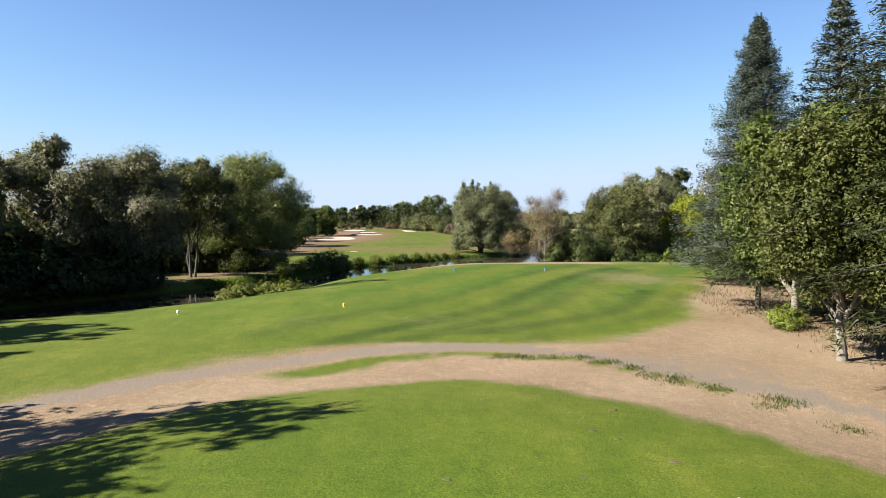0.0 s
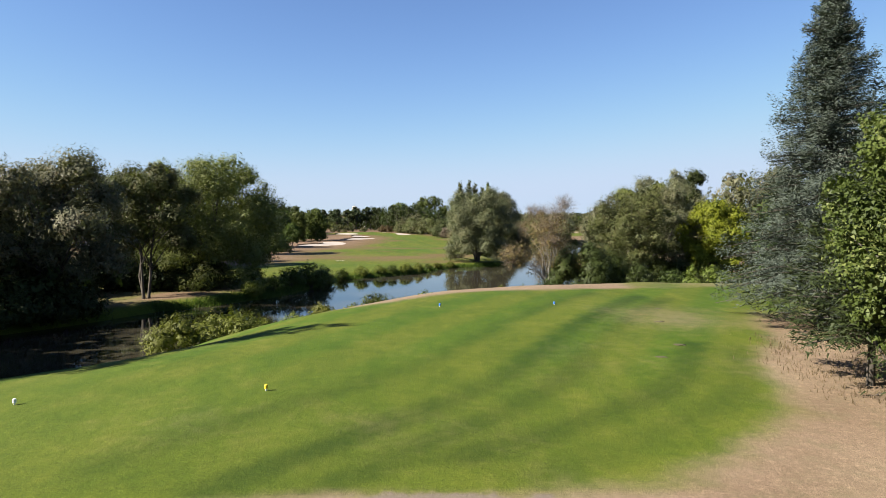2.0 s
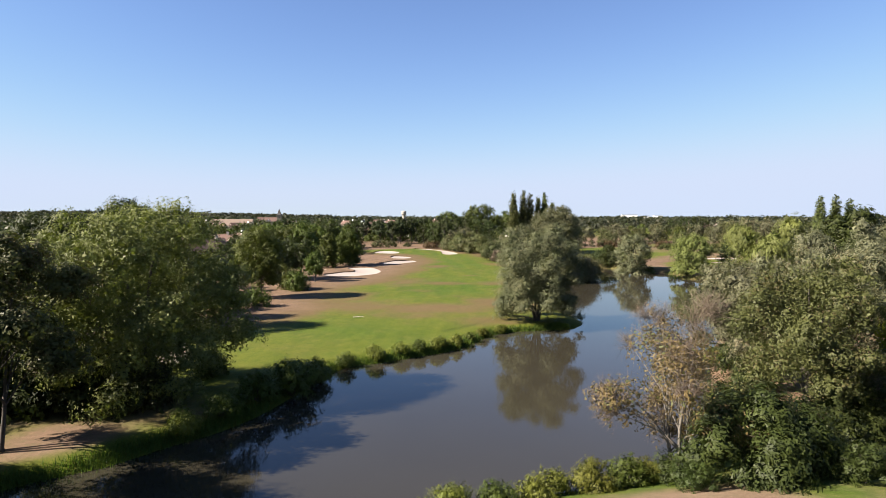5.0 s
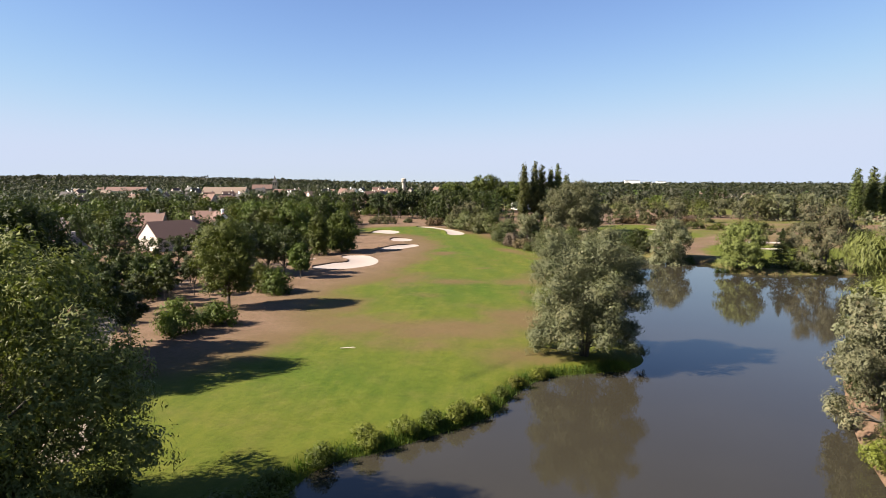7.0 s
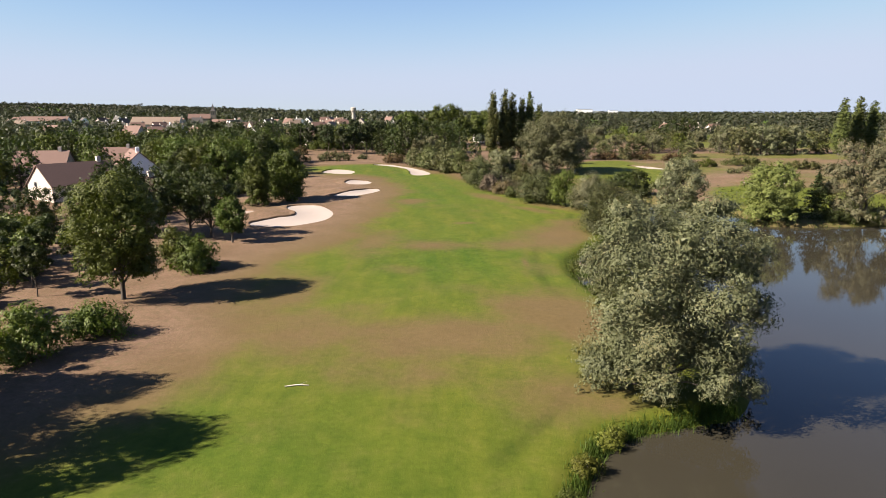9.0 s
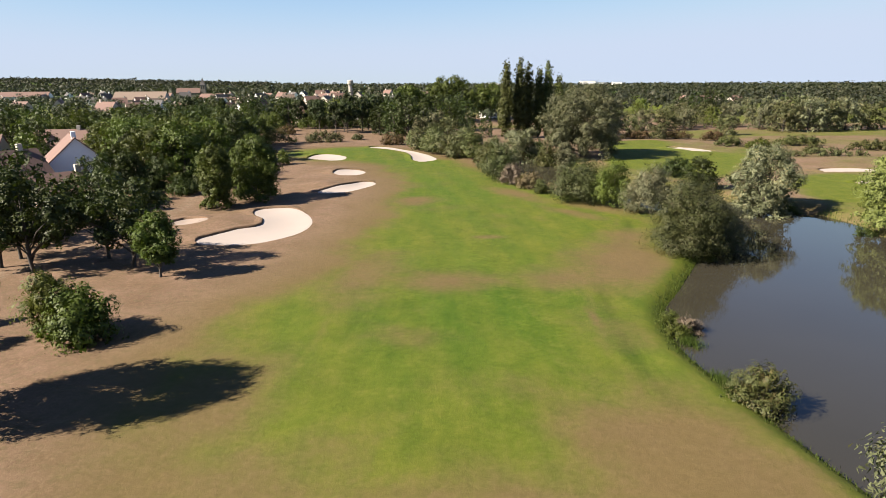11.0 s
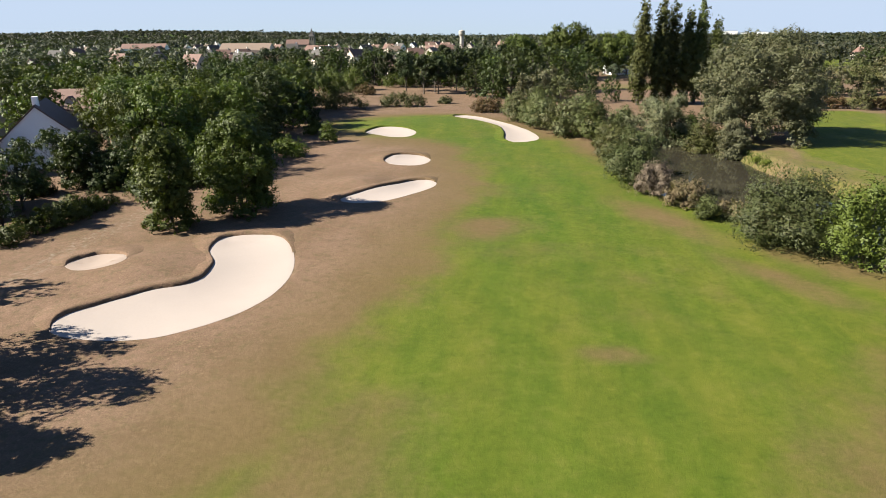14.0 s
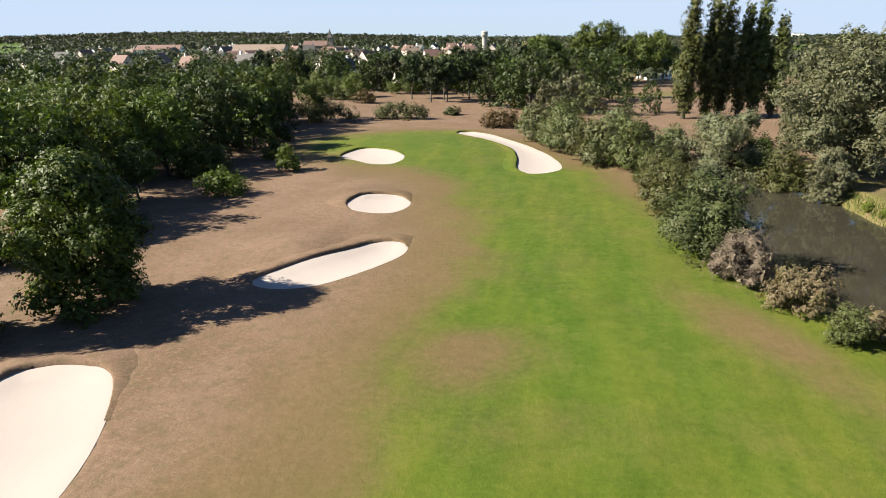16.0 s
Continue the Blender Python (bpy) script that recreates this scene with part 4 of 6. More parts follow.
broad_tree("lime_tree", 12, on(16.0, 28.4), 10.0, 6.8, 1.4, 50000, M_LIME, "broadleaf tree with yellowing green leaves and pale trunk", 0.135, 110, slim=0.8, size=0.17, core=0.5, outward=0.45, bark_mat=M_PALEBARK, r0=0.17)

broad_tree("willow_tree", 21, on(-30.4, 93), 17.6, 20.0, 0.3, 96000, M_WILLOW, "large spreading willow on the pond bank", 0.27, 130, 0.15, slim=0.40, size=0.18, stems=2, r0=0.34, core=0.6)
broad_tree("alder_tree", 22, on(-32, 79), 15.2, 13.0, 3.8, 34000, M_OLIVE, "thin-stemmed tree with brownish leaves on the bank", 0.27, 44, 0.1, stems=3, size=0.24, r0=0.16)
broad_tree("willow_tree", 23, on(-35.6, 68), 15.4, 14, 1.6, 36000, M_SILVER, "grey-green willow in shade on the bank", 0.34, 44, 0.15, stems=2, slim=0.35)
broad_tree("willow_tree", 24, on(-43, 66), 16.6, 13, 0.6, 16000, M_SILVER, "tall willow in shade on the bank", 0.46, 44, 0.15, stems=2, slim=0.35, size=0.26)
broad_tree("willow_tree", 25, on(-53.5, 81), 18.0, 14, 1.0, 11000, M_SILVER, "grey-green willow behind the bank", 0.48, 40, 0.15, slim=0.35, size=0.26)

broad_tree("willow_tree", 31, on(7.8, 135.6), 14.9, 14.4, 0.4, 90000, M_DARKSILVER, "silver-green willow at the water's edge", 0.24, 100, 0.1, slim=0.36, size=0.20, stems=4, r0=0.2, core=0.6)
thicket = shrub("dark_thicket", 27, on(-33.6, 67.0), (7, 6, 4.5), 4200, M_BROAD2, "dark tangled thicket on the shaded bank", 0.34, 0.5, 20, group="thickets on the shaded bank")
for k, (x, y, s) in enumerate(((-36.5, 63.5, 1.0), (-39.5, 59.5, 1.1), (-43.5, 56, 1.2), (-48, 53, 1.2), (-55, 50, 1.3), (-46, 63, 1.3), (-43, 80, 1.2), (-40, 92, 1.1), (-44, 84, 1.3), (-62, 60, 1.2), (-42, 74, 1.3), (-44, 70, 1.5), (-40, 68, 1.7), (-42, 61.5, 1.6), (-41, 88, 1.5), (-31.5, 91, 1.1), (-28.2, 89.5, 0.9), (-34.5, 88, 1.1), (-32, 95, 1.0))):
    again(thicket, *on(x, y), 73 * k, s)
poplar(28, on(-32.4, 33.6), 23.0, 6.4, 8000, M_POPLAR, "tall slender dark green poplar on the near bank", 0.5)
broad_tree("bank_tree", 29, on(-33.5, 31.5), 16.6, 12, 0.5, 26000, M_SILVER, "tall shady willow on the near bank", 0.34, 40, 0.1, slim=0.4, size=0.26)


# right bank of the pond
def twiggy_tree(seed, spot, height, width, n, mat, twig_mat, label):
    """A half-withered tree: pale bare branches and thin leaves."""
    rng = np.random.default_rng(seed)
    cs, rs = crown_plan(rng, height, width, 0.8, 30, 0.5, 0.3)
    limbs = limbs_to(rng, cs, height, 1.0, 0.13, stems=3, keep=30)
    m = 11000
    pick = rng.integers(0, len(cs), m)
    c = np.array(cs)[pick]
    d = unit(rng.normal(size=(m, 3)) + unit(c - np.array((0, 0, height * 0.35))) * 1.2)
    p = c + d * (np.array(rs)[pick] * rng.uniform(0.2, 1.25, m))[:, None]
    twigs = leaves(p, rng.normal(size=(m, 3)), d, rng.uniform(0.4, 1.1, m), 0.02)
    crown = clump_leaves(rng, cs[8:], rs[8:], n, 0.24, 0.11, 0.1, 0.5, core=0)
    return finish_tree("withered_tree", rng, spot, limbs, [("branchwork", twigs, twig_mat), ("crown", crown, mat)], M_PALEBARK, label)


twiggy_tree(41, on(12.6, 78.8), 11.4, 9.6, 8500, M_BROWN, M_TWIG, "half-withered brown tree with bare pale twigs")
shrub("elder_shrub", 42, on(16.0, 76.2), (9.0, 6, 5.4), 16000, M_BROAD2, "dense dark green bush on the bank", 0.30, 0.35, 16)
elder = shrub("elder_shrub", 43, on(22.5, 81.0), (8, 5, 4.6), 4200, M_BROAD2, "dense dark green bush on the bank", 0.30, 0.35, 16)
for x, y, s in ((21.5, 92, 0.8), (25.5, 105, 0.75), (29.5, 114, 0.7), (32.5, 124, 0.8), (24.5, 98, 0.7), (21, 74.5, 0.55), (24.5, 74.5, 0.5), (12.4, 74.4, 0.4), (20.5, 77.5, 0.6), (26, 78, 0.5), (31, 83, 0.6), (30, 88, 0.9), (34, 86.5, 0.8), (38, 85, 0.8), (35, 94, 1.0), (42, 92, 1.0), (47, 94, 1.0), (29, 92, 0.9), (12.5, 77.2, 0.5)):
    again(elder, *on(x, y), 40 * x, s)
shrub("bank_shrub", 44, on(28, 74), (8, 5, 2.6), 3500, M_FRESH, "low bright green undergrowth on the bank", 0.26, 0.4, 14)
broad_tree("alder_tree", 45, on(24.5, 88), 13.0, 11.5, 1.0, 42000, M_OLIVE, "leafy olive-green tree on the pond bank", 0.21, 80, 0.05, slim=0.5, size=0.20)
broad_tree("willow_tree", 46, on(31.5, 96.5), 15.6, 13.0, 1.0, 40000, M_SILVER, "tall silver-leaved willow on the bank", 0.27, 70, 0.15, slim=0.28, size=0.20)
broad_tree("willow_tree", 47, on(26, 100), 12.2, 10.0, 1.0, 17000, M_SILVER, "silver-leaved willow by the pond", 0.33, 42, 0.2, slim=0.28, size=0.27)
broad_tree("weeping_willow", 48, on(39.5, 131), 15.8, 14.0, 2.0, 17000, M_WILLOW, "weeping willow with hanging pale green strands", 0.85, 30, 0.75, slim=0.11)
broad_tree("willow_tree", 49, on(29.0, 116.5), 10.8, 10.5, 0.5, 19000, M_SILVER, "silver-leaved willow leaning over the water", 0.32, 42, 0.2, slim=0.3, size=0.27)
broad_tree("willow_tree", 54, on(35, 126), 11, 10, 0.5, 8000, M_SILVER, "silver-leaved willow beside the water", 0.46, 30, 0.2, slim=0.32, size=0.27)
broad_tree("golden_tree", 50, on(36.0, 91), 11.2, 10.6, 0.8, 30000, M_YELLOW, "broadleaf tree with bright golden-green leaves", 0.25, 60, slim=0.65, size=0.24, lobed=False)
broad_tree("pine_tree", 51, on(42, 116), 18.0, 9.0, 3.0, 11000, M_BROAD2, "tall dark pine behind the willows", 0.45, 34, slim=0.4, core=0.7, top=0.3)
broad_tree("willow_tree", 52, on(58, 120), 18.5, 16.0, 1.0, 9000, M_WILLOW, "round pale willow behind the bank", 0.5, 42, 0.2, slim=0.35)
broad_tree("willow_tree", 53, on(46, 100), 16.5, 14.0, 1.0, 8000, M_SILVER, "silver-leaved willow behind the golden tree", 0.5, 42, 0.2, slim=0.35)

# ---- plants on the banks ----
bank_a = shrub("bank_shrub", 61, on(-16.8, 51.8), (4.4, 3.4, 2.6), 4600, M_BANK, "rounded light green bush on the pond bank", 0.18, 0.5, 16, group="bushes along the pond bank")
bank_b = shrub("bank_shrub", 62, on(-14.6, 55.2), (6.0, 3.4, 2.6), 5200, M_BANK, "rounded pale green bush on the pond bank", 0.18, 0.45, 18, group="bushes along the pond bank")
bank_c = shrub("bank_shrub", 63, on(-5.4, 69.0), (3.2, 3.0, 2.5), 3600, M_BROAD, "rounded dark green bush on the pond bank", 0.16, 0.5, 14, group="bushes along the pond bank")
for k, (proto, x, y, s) in enumerate(((bank_b, -13.6, 58.8, 0.9), (bank_a, -11.6, 62.2, 0.75), (bank_b, -9.6, 64.8, 0.95), (bank_a, -7.2, 67.2, 0.7), (bank_b, -3.0, 71.2, 0.85), (bank_a, -0.8, 73.0, 0.95), (bank_c, 1.6, 74.6, 0.85), (bank_b, 4.4, 76.4, 0.85), (bank_a, 7.2, 77.2, 0.95), (bank_c, 9.4, 77.8, 1.0), (bank_a, 10.8, 79.0, 0.8))):
    again(proto, *on(x, y), 57 * k, s * 0.82)
for k, (proto, x, y, s) in enumerate(((bank_c, -17.4, 96.5, 1.9), (bank_c, -19.2, 92.6, 1.5), (bank_c, -15.0, 107.4, 0.95), (bank_b, -12.3, 110.6, 0.8), (bank_a, -9.6, 112.8, 0.75), (bank_c, -7.6, 114.6, 0.8), (bank_b, -5.4, 116.6, 0.8), (bank_a, -3.4, 119.0, 0.7), (bank_c, -1.8, 122.4, 0.6), (bank_a, -0.2, 125.8, 0.6), (bank_b, 2.2, 129.2, 0.65), (bank_a, -16.6, 101.6, 1.2), (bank_b, -22.0, 85.0, 0.9), (bank_c, -20.4, 88.2, 1.1),
                                      (bank_c, -26.5, 100.0, 1.3), (bank_a, 21.0, 95, 1.0), (bank_b, 25.6, 109, 1.2), (bank_c, 9.0, 173.4, 0.9), (bank_c, 9.4, 176.6, 0.8), (bank_b, 21.5, 197.5, 0.7), (bank_c, 45.8, 225.5, 1.7), (bank_a, 5.0, 246.5, 0.8), (bank_a, 21.8, 271, 0.5), (bank_b, 21.2, 274, 0.5))):
    again(proto, *on(x, y), 41 * k, s * 0.78)


def blades(name, seed, spots, per, tall, wide, spread, mat, label, category):
    """Upright leaves in tufts, as one mass of growth."""
    rng = np.random.default_rng(seed)
    spots = np.repeat(np.array(spots, float), per, 0)
    m = len(spots)
    xy = spots + rng.normal(size=(m, 2)) * spread
    z = height(xy[:, 0], xy[:, 1], False)
    h = tall * rng.uniform(0.5, 1.2, m)
    ax = np.stack([rng.normal(size=m) * 0.28, rng.normal(size=m) * 0.28, np.ones(m)], -1)
    pos = np.stack([xy[:, 0], xy[:, 1], np.maximum(z, WATER - 0.1) + h * 0.42], -1)
    v, f = leaves(pos, np.stack([rng.normal(size=m), rng.normal(size=m), 0.15 * rng.normal(size=m)], -1), ax, h, wide)
    return tagged(new(name, mesh_np(name, v, f, mat)), label, category, kind="stuff")


shore = rounded(LEFT_BANK[:13], 8, False)
blades("bank_reeds", 71, shore + np.array((-0.5, 0.2)), 90, 0.6, 0.06, 0.4, M_REED, "green reeds and tall grass along the water's edge", "reeds")
shore = rounded(FAR_BANK[19:29], 8, False)
blades("bank_reeds", 72, shore + np.array((-0.4, 0)), 36, 0.36, 0.06, 0.42, M_REED, "green reeds and tall grass along the water's edge", "reeds")
shore = rounded(NEAR_BANK[3:12], 8, False)
blades("bank_reeds", 73, shore + np.array((0.3, -0.4)), 40, 0.6, 0.06, 0.5, M_REED, "green reeds and tall grass along the water's edge", "reeds")
shore = rounded(FAR_BANK[1:7], 5, False)
blades("bank_reeds", 74, shore + np.array((0.3, 0.4)), 22, 0.7, 0.09, 0.5, M_REED, "green reeds and tall grass along the far shore", "reeds")
shore = rounded(FAR_BANK[7:12], 10, False)
blades("bank_reeds", 70, shore + np.array((0.7, 0)), 60, 0.6, 0.08, 0.55, M_REED, "green reeds and rough grass along the stream bank", "reeds")
rng0 = np.random.default_rng(75)
rough = np.stack([rng0.uniform(11, 24, 260), rng0.uniform(17, 40, 260)], -1)
rough = rough[(rough[:, 0] > 10.8 + 0.14 * (rough[:, 1] - 16)) & (rough[:, 0] > 14.5)]
inner = TRACK[32:56] + unit(np.array((-0.2, 5.5)) - TRACK[32:56]) * 0.95
blades("track_tufts", 80, (inner + np.random.default_rng(8).normal(size=inner.shape) * 0.3)[[0, 1, 2, 3, 4, 5, 6, 8, 9, 10, 11, 12, 14, 15, 16, 17, 19, 20, 22, 23]], 170, 0.09, 0.022, 0.24, M_REED, "green tufts of grass along the gravel track", "grass")
blades("dry_grass", 76, rough, 40, 0.2, 0.03, 0.6, M_DRYGRASS, "tall dry grass under the trees", "grass")

# bushes on the fairway side of the stream
shrub("round_shrub", 77, on(10.3, 161.2), (4.2, 3.8, 3.9), 5200, M_OLIVE, "round grey-green bush on the grass bank", 0.22, 0.35, 18)
shrub("twiggy_shrub", 78, on(10.3, 174.6), (2.8, 2.4, 2.4), 2600, M_TWIG, "withered bush of pale twigs over the water", 0.5, 0.05, 12, core=0.3)
blades("bank_reeds", 79, [(9.3, 164.2), (9.6, 163.2), (9.3, 172.0), (9.8, 171.4), (9.1, 165.2)], 130, 1.0, 0.06, 0.4, M_REED, "tuft of tall green reeds on the bank", "reeds")
shrub("willow_shrub", 81, on(19.2, 198.0, 0.3), (9.0, 8.6, 9.8), 30000, M_DARKOLIVE, "large olive-green willow bush at the water", 0.23, 0.42, 46)
shrub("willow_shrub", 82, on(24.2, 202.5, 0.3), (7, 7, 8.5), 16000, M_SILVER, "silver willow bush at the water", 0.26, 0.34, 32)
shrub("willow_shrub", 83, on(21.2, 219.6), (8, 7.5, 8.2), 16000, M_SILVER, "silver willow bush on the bank", 0.27, 0.34, 32)
shrub("olive_shrub", 84, on(16.6, 224.8), (6.5, 6, 7.8), 11000, M_FRESH, "yellow-green bush on the bank", 0.25, 0.5, 28)
shrub("olive_shrub", 85, on(12.2, 229.5), (8.5, 8, 7.8), 17000, M_DARKOLIVE, "olive-green bush on the bank", 0.25, 0.45, 32)
shrub("twiggy_shrub", 80, on(25.2, 215.2), (4.6, 4.2, 5.0), 5200, M_TWIG, "withered bush of pale bare twigs at the water", 0.6, 0.05, 16, core=0.35)
shrub("olive_shrub", 86, on(26.0, 209.0), (7, 7, 7.2), 12000, M_OLIVE, "olive-green bush on the bank", 0.26, 0.42, 28)
broad_tree("willow_tree", 87, on(41, 224.5, 0.2), 13.2, 12.0, 0.2, 16000, M_SILVER, "silver-grey willow on the far bank", 0.42, 60, 0.2, slim=0.4, stems=3, size=0.28, lobed=False)
shrub("dark_shrub", 88, on(37.4, 241), (6.5, 6, 7.2), 5500, M_BROAD2, "dark green bush on the far bank", 0.34, 0.5, 18)
shrub("dark_shrub", 89, on(37.9, 256), (8, 6, 4.6), 4500, M_BROAD2, "dark green bush on the far bank", 0.34, 0.5, 16)
shrub("olive_shrub", 90, on(0.6, 252.0), (7.4, 8, 7.6), 12000, M_DARKOLIVE, "grey-green bush leaning over the stream", 0.30, 0.4, 22)
shrub("twiggy_shrub", 91, on(2.3, 245.8), (4.8, 4.0, 4.4), 6000, M_TWIG, "leafless bush of grey twigs over the stream", 0.55, 0.05, 18, core=0.35)
shrub("pale_shrub", 92, on(5.2, 241.2), (5.5, 3.6, 3.6), 5600, M_PALESHRUB, "pale withered bush at the stream", 0.22, 0.45, 16)
shrub("pale_shrub", 93, on(9.2, 238.0), (4.6, 3.0, 2.2), 3600, M_PALESHRUB, "pale withered bush at the stream", 0.22, 0.45, 14)
hedge_a = shrub("bank_shrub", 94, on(-15.2, 303), (6, 5.5, 5.6), 5500, M_GREYWILLOW, "rounded pale green bush by the stream", 0.30, 0.4, 18, group="bushes by the stream")
hedge_b = shrub("bank_shrub", 95, on(-9.6, 292.4), (6, 5.5, 6.8), 6000, M_OLIVE, "rounded olive-green bush by the stream", 0.30, 0.45, 18, group="bushes by the stream")
for k, (proto, x, y, s) in enumerate(((hedge_a, -12.4, 298.5, 1.0), (hedge_b, -3.0, 286.5, 1.05), (hedge_a, -6.4, 289.5, 1.05), (hedge_b, -0.6, 279.5, 0.85), (hedge_b, -0.2, 271.5, 0.8), (hedge_b, 0.4, 264.5, 0.85), (hedge_a, -5.0, 297, 1.2), (hedge_a, -17.5, 309, 1.05), (hedge_b, -13, 306, 1.1), (hedge_b, 15.8, 286.5, 1.0), (hedge_a, 3.0, 297.5, 1.0), (hedge_b, 9.5, 301, 1.0), (hedge_a, -20, 318, 0.8), (hedge_b, 6.5, 236.5, 0.42), (hedge_b, 28.5, 250.5, 0.4))):
    near = 1 if x < 7 and y > 255 else 0
    again(proto, *on(x - 0.8 * near, y), 77 * k, s * (1 + 0.14 * near))
broad_tree("willow_tree", 101, on(9.6, 295.6, 0.2), 10.6, 13.0, 0.3, 15000, M_SILVER, "rounded silver-grey willow at the stream", 0.42, 34, 0.2, slim=0.3, stems=3, size=0.27)
broad_tree("willow_tree", 102, on(25.0, 290.0), 18.8, 23.0, 0.4, 52000, M_DARKSILVER, "huge rounded silver-grey willow at the stream", 0.42, 110, 0.1, slim=0.45, size=0.19, stems=3, core=0.6)
broad_tree("round_willow", 103, on(19.0, 280.6, 0.2), 7.4, 6.2, 0.1, 16000, M_SILVER, "round clipped-looking silver willow bush at the water", 0.26, 60, slim=0.36, size=0.26, stems=4, lobed=False, r0=0.08)
shrub("dark_shrub", 104, on(14.2, 296.0), (6, 6, 6.5), 4500, M_BROAD2, "dark green bush at the stream", 0.34, 0.5, 16)

# far bank on the right
broad_tree("maple_tree", 111, on(53, 210.0), 11.2, 11.8, 0.2, 15000, M_WILLOW, "rounded yellow-green tree on the far bank", 0.38, 60, slim=0.5, size=0.28, lobed=False)
conifer("small_fir", 112, on(62, 210.8), 8.8, 6.4, 0.3, 16, 8, 4200, M_CEDAR, "small dark fir on the far bank", 0.15, 0.5, 0.35)
broad_tree("willow_tree", 113, on(71, 211), 15.8, 15.0, 0.2, 17000, M_SILVER, "large silver-grey willow on the far bank", 0.44, 60, 0.2, slim=0.42, stems=2, size=0.27)
for k, (x, s) in enumerate(((48.5, 0.5), (52, 0.45), (57.5, 0.6), (64.5, 0.55), (68, 0.6), (72, 0.55), (77, 0.6), (81.5, 0.7), (87, 0.65), (92, 0.7), (98, 0.7), (104, 0.75), (111, 0.7))):
    again(elder, *on(x, 209.4 - (0.6 if x > 60 else 0)), 50 * k, s)
wil = broad_tree("willow_tree", 114, on(86, 214), 14.2, 14.0, 0.4, 3600, M_SILVER, "silver-grey willow on the far bank", 0.66, 40, 0.15, slim=0.5, size=0.28, group="willows across the pond")
wil2 = broad_tree("willow_tree", 115, on(102, 215), 13, 14.0, 0.4, 3600, M_GREYWILLOW, "pale green willow on the far bank", 0.66, 40, 0.15, slim=0.5, size=0.28, group="willows across the pond")
oak = broad_tree("field_tree", 116, on(-8.5, 452), 22.6, 27.0, 1.0, 16000, M_BROAD, "very large round broadleaf tree", 0.62, 60, slim=0.7, size=0.26)
again(oak, *on(12, 470), 50, 0.85)
again(oak, *on(-30, 462), 150, 0.8)

# poplars
pop = poplar(121, on(10.2, 346), 26.4, 6.4, 11000, M_POPLAR, "tall slender dark green poplar", 0.5, group="row of poplars")
pop2 = poplar(122, on(15.0, 348), 27.4, 6.6, 11000, M_POPLAR, "tall slender dark green poplar", 0.5, group="row of poplars")
for x, y, t, s, h in ((18.2, 351, 70, 0.95, 0.95), (22.4, 352, 20, 0.9, 0.92), (25.6, 353, 140, 0.95, 0.97), (29.4, 352, 200, 0.9, 0.83), (165, 372, 10, 1.2, 0.9), (175, 377, 80, 1.2, 0.93), (184, 381, 30, 1.2, 0.86)):
    again(pop2 if s > 0.9 else pop, *on(x, y), t, s, h)

# ---- trees left of the fairway ----
broad_tree("ash_tree", 131, on(-44, 158.2), 14.0, 11.0, 1.6, 30000, M_FRESH, "light green broadleaf tree in dry grass", 0.28, 80, slim=0.5, size=0.27, lobed=False)
broad_tree("columnar_tree", 132, on(-48.8, 225.6), 10.6, 6.4, 0.1, 17000, M_BROAD, "dense green tree leafy down to the ground", 0.27, 60, slim=0.7, size=0.34, top=0.6, lobed=False)
broad_tree("broadleaf_tree", 133, on(-44.2, 232.2), 11.4, 9.4, 0.1, 24000, M_BROAD, "dense green tree leafy down to the ground", 0.28, 80, slim=0.7, size=0.28, top=0.5, lobed=False)
broad_tree("young_tree", 134, on(-42, 188.3), 7.4, 5.4, 1.2, 11000, M_BROAD, "small broadleaf tree in dry grass", 0.22, 40, slim=0.7, size=0.3, lobed=False)
shrub("weeping_shrub", 135, on(-41.0, 171.4), (5.8, 5.2, 4.8), 5600, M_BROAD, "low rounded green tree in dry grass", 0.28, 0.55, 16, 0.2)
shrub("weeping_shrub", 136, on(-44.0, 172.8), (4.6, 4.6, 6.0), 4800, M_FRESH, "low rounded light green tree in dry grass", 0.28, 0.55, 16, 0.2)
shrub("weeping_shrub", 137, on(-43.4, 141.6), (5.6, 5.0, 5.4), 6000, M_FRESH, "low weeping light green tree in dry grass", 0.26, 0.5, 18, 0.35)
shrub("weeping_shrub", 138, on(-40.6, 147.0), (6.0, 5.0, 3.8), 4800, M_BROAD, "low weeping green tree in dry grass", 0.26, 0.5, 18, 0.35)
dark = broad_tree("broadleaf_tree", 141, on(-66, 203), 12.6, 11.0, 0.3, 1700, M_BROAD2, "dark green broadleaf tree", 0.57, 40, slim=0.7, size=0.3, lobed=False, group="trees left of the fairway")
mid = broad_tree("broadleaf_tree", 142, on(-66, 249), 11.2, 10.5, 0.3, 1700, M_BROAD, "leafy green broadleaf tree", 0.57, 40, slim=0.7, size=0.3, lobed=False, group="trees left of the fairway")
pale = broad_tree("broadleaf_tree", 143, on(-77, 316), 11.2, 11.0, 0.3, 1700, M_FRESH, "light green broadleaf tree", 0.57, 40, slim=0.65, size=0.3, lobed=False, group="trees left of the fairway")
near_dark = broad_tree("broadleaf_tree", 146, on(-62, 192), 12.6, 11.0, 1.4, 4600, M_BROAD2, "dark green broadleaf tree", 0.38, 40, slim=0.7, group="trees left of the fairway", size=0.27)
near_mid = broad_tree("broadleaf_tree", 147, on(-75.5, 321.4), 13.4, 11.7, 2.6, 4600, M_BROAD, "leafy green broadleaf tree with a bare lower trunk", 0.39, 40, slim=0.65, group="trees left of the fairway", size=0.27)
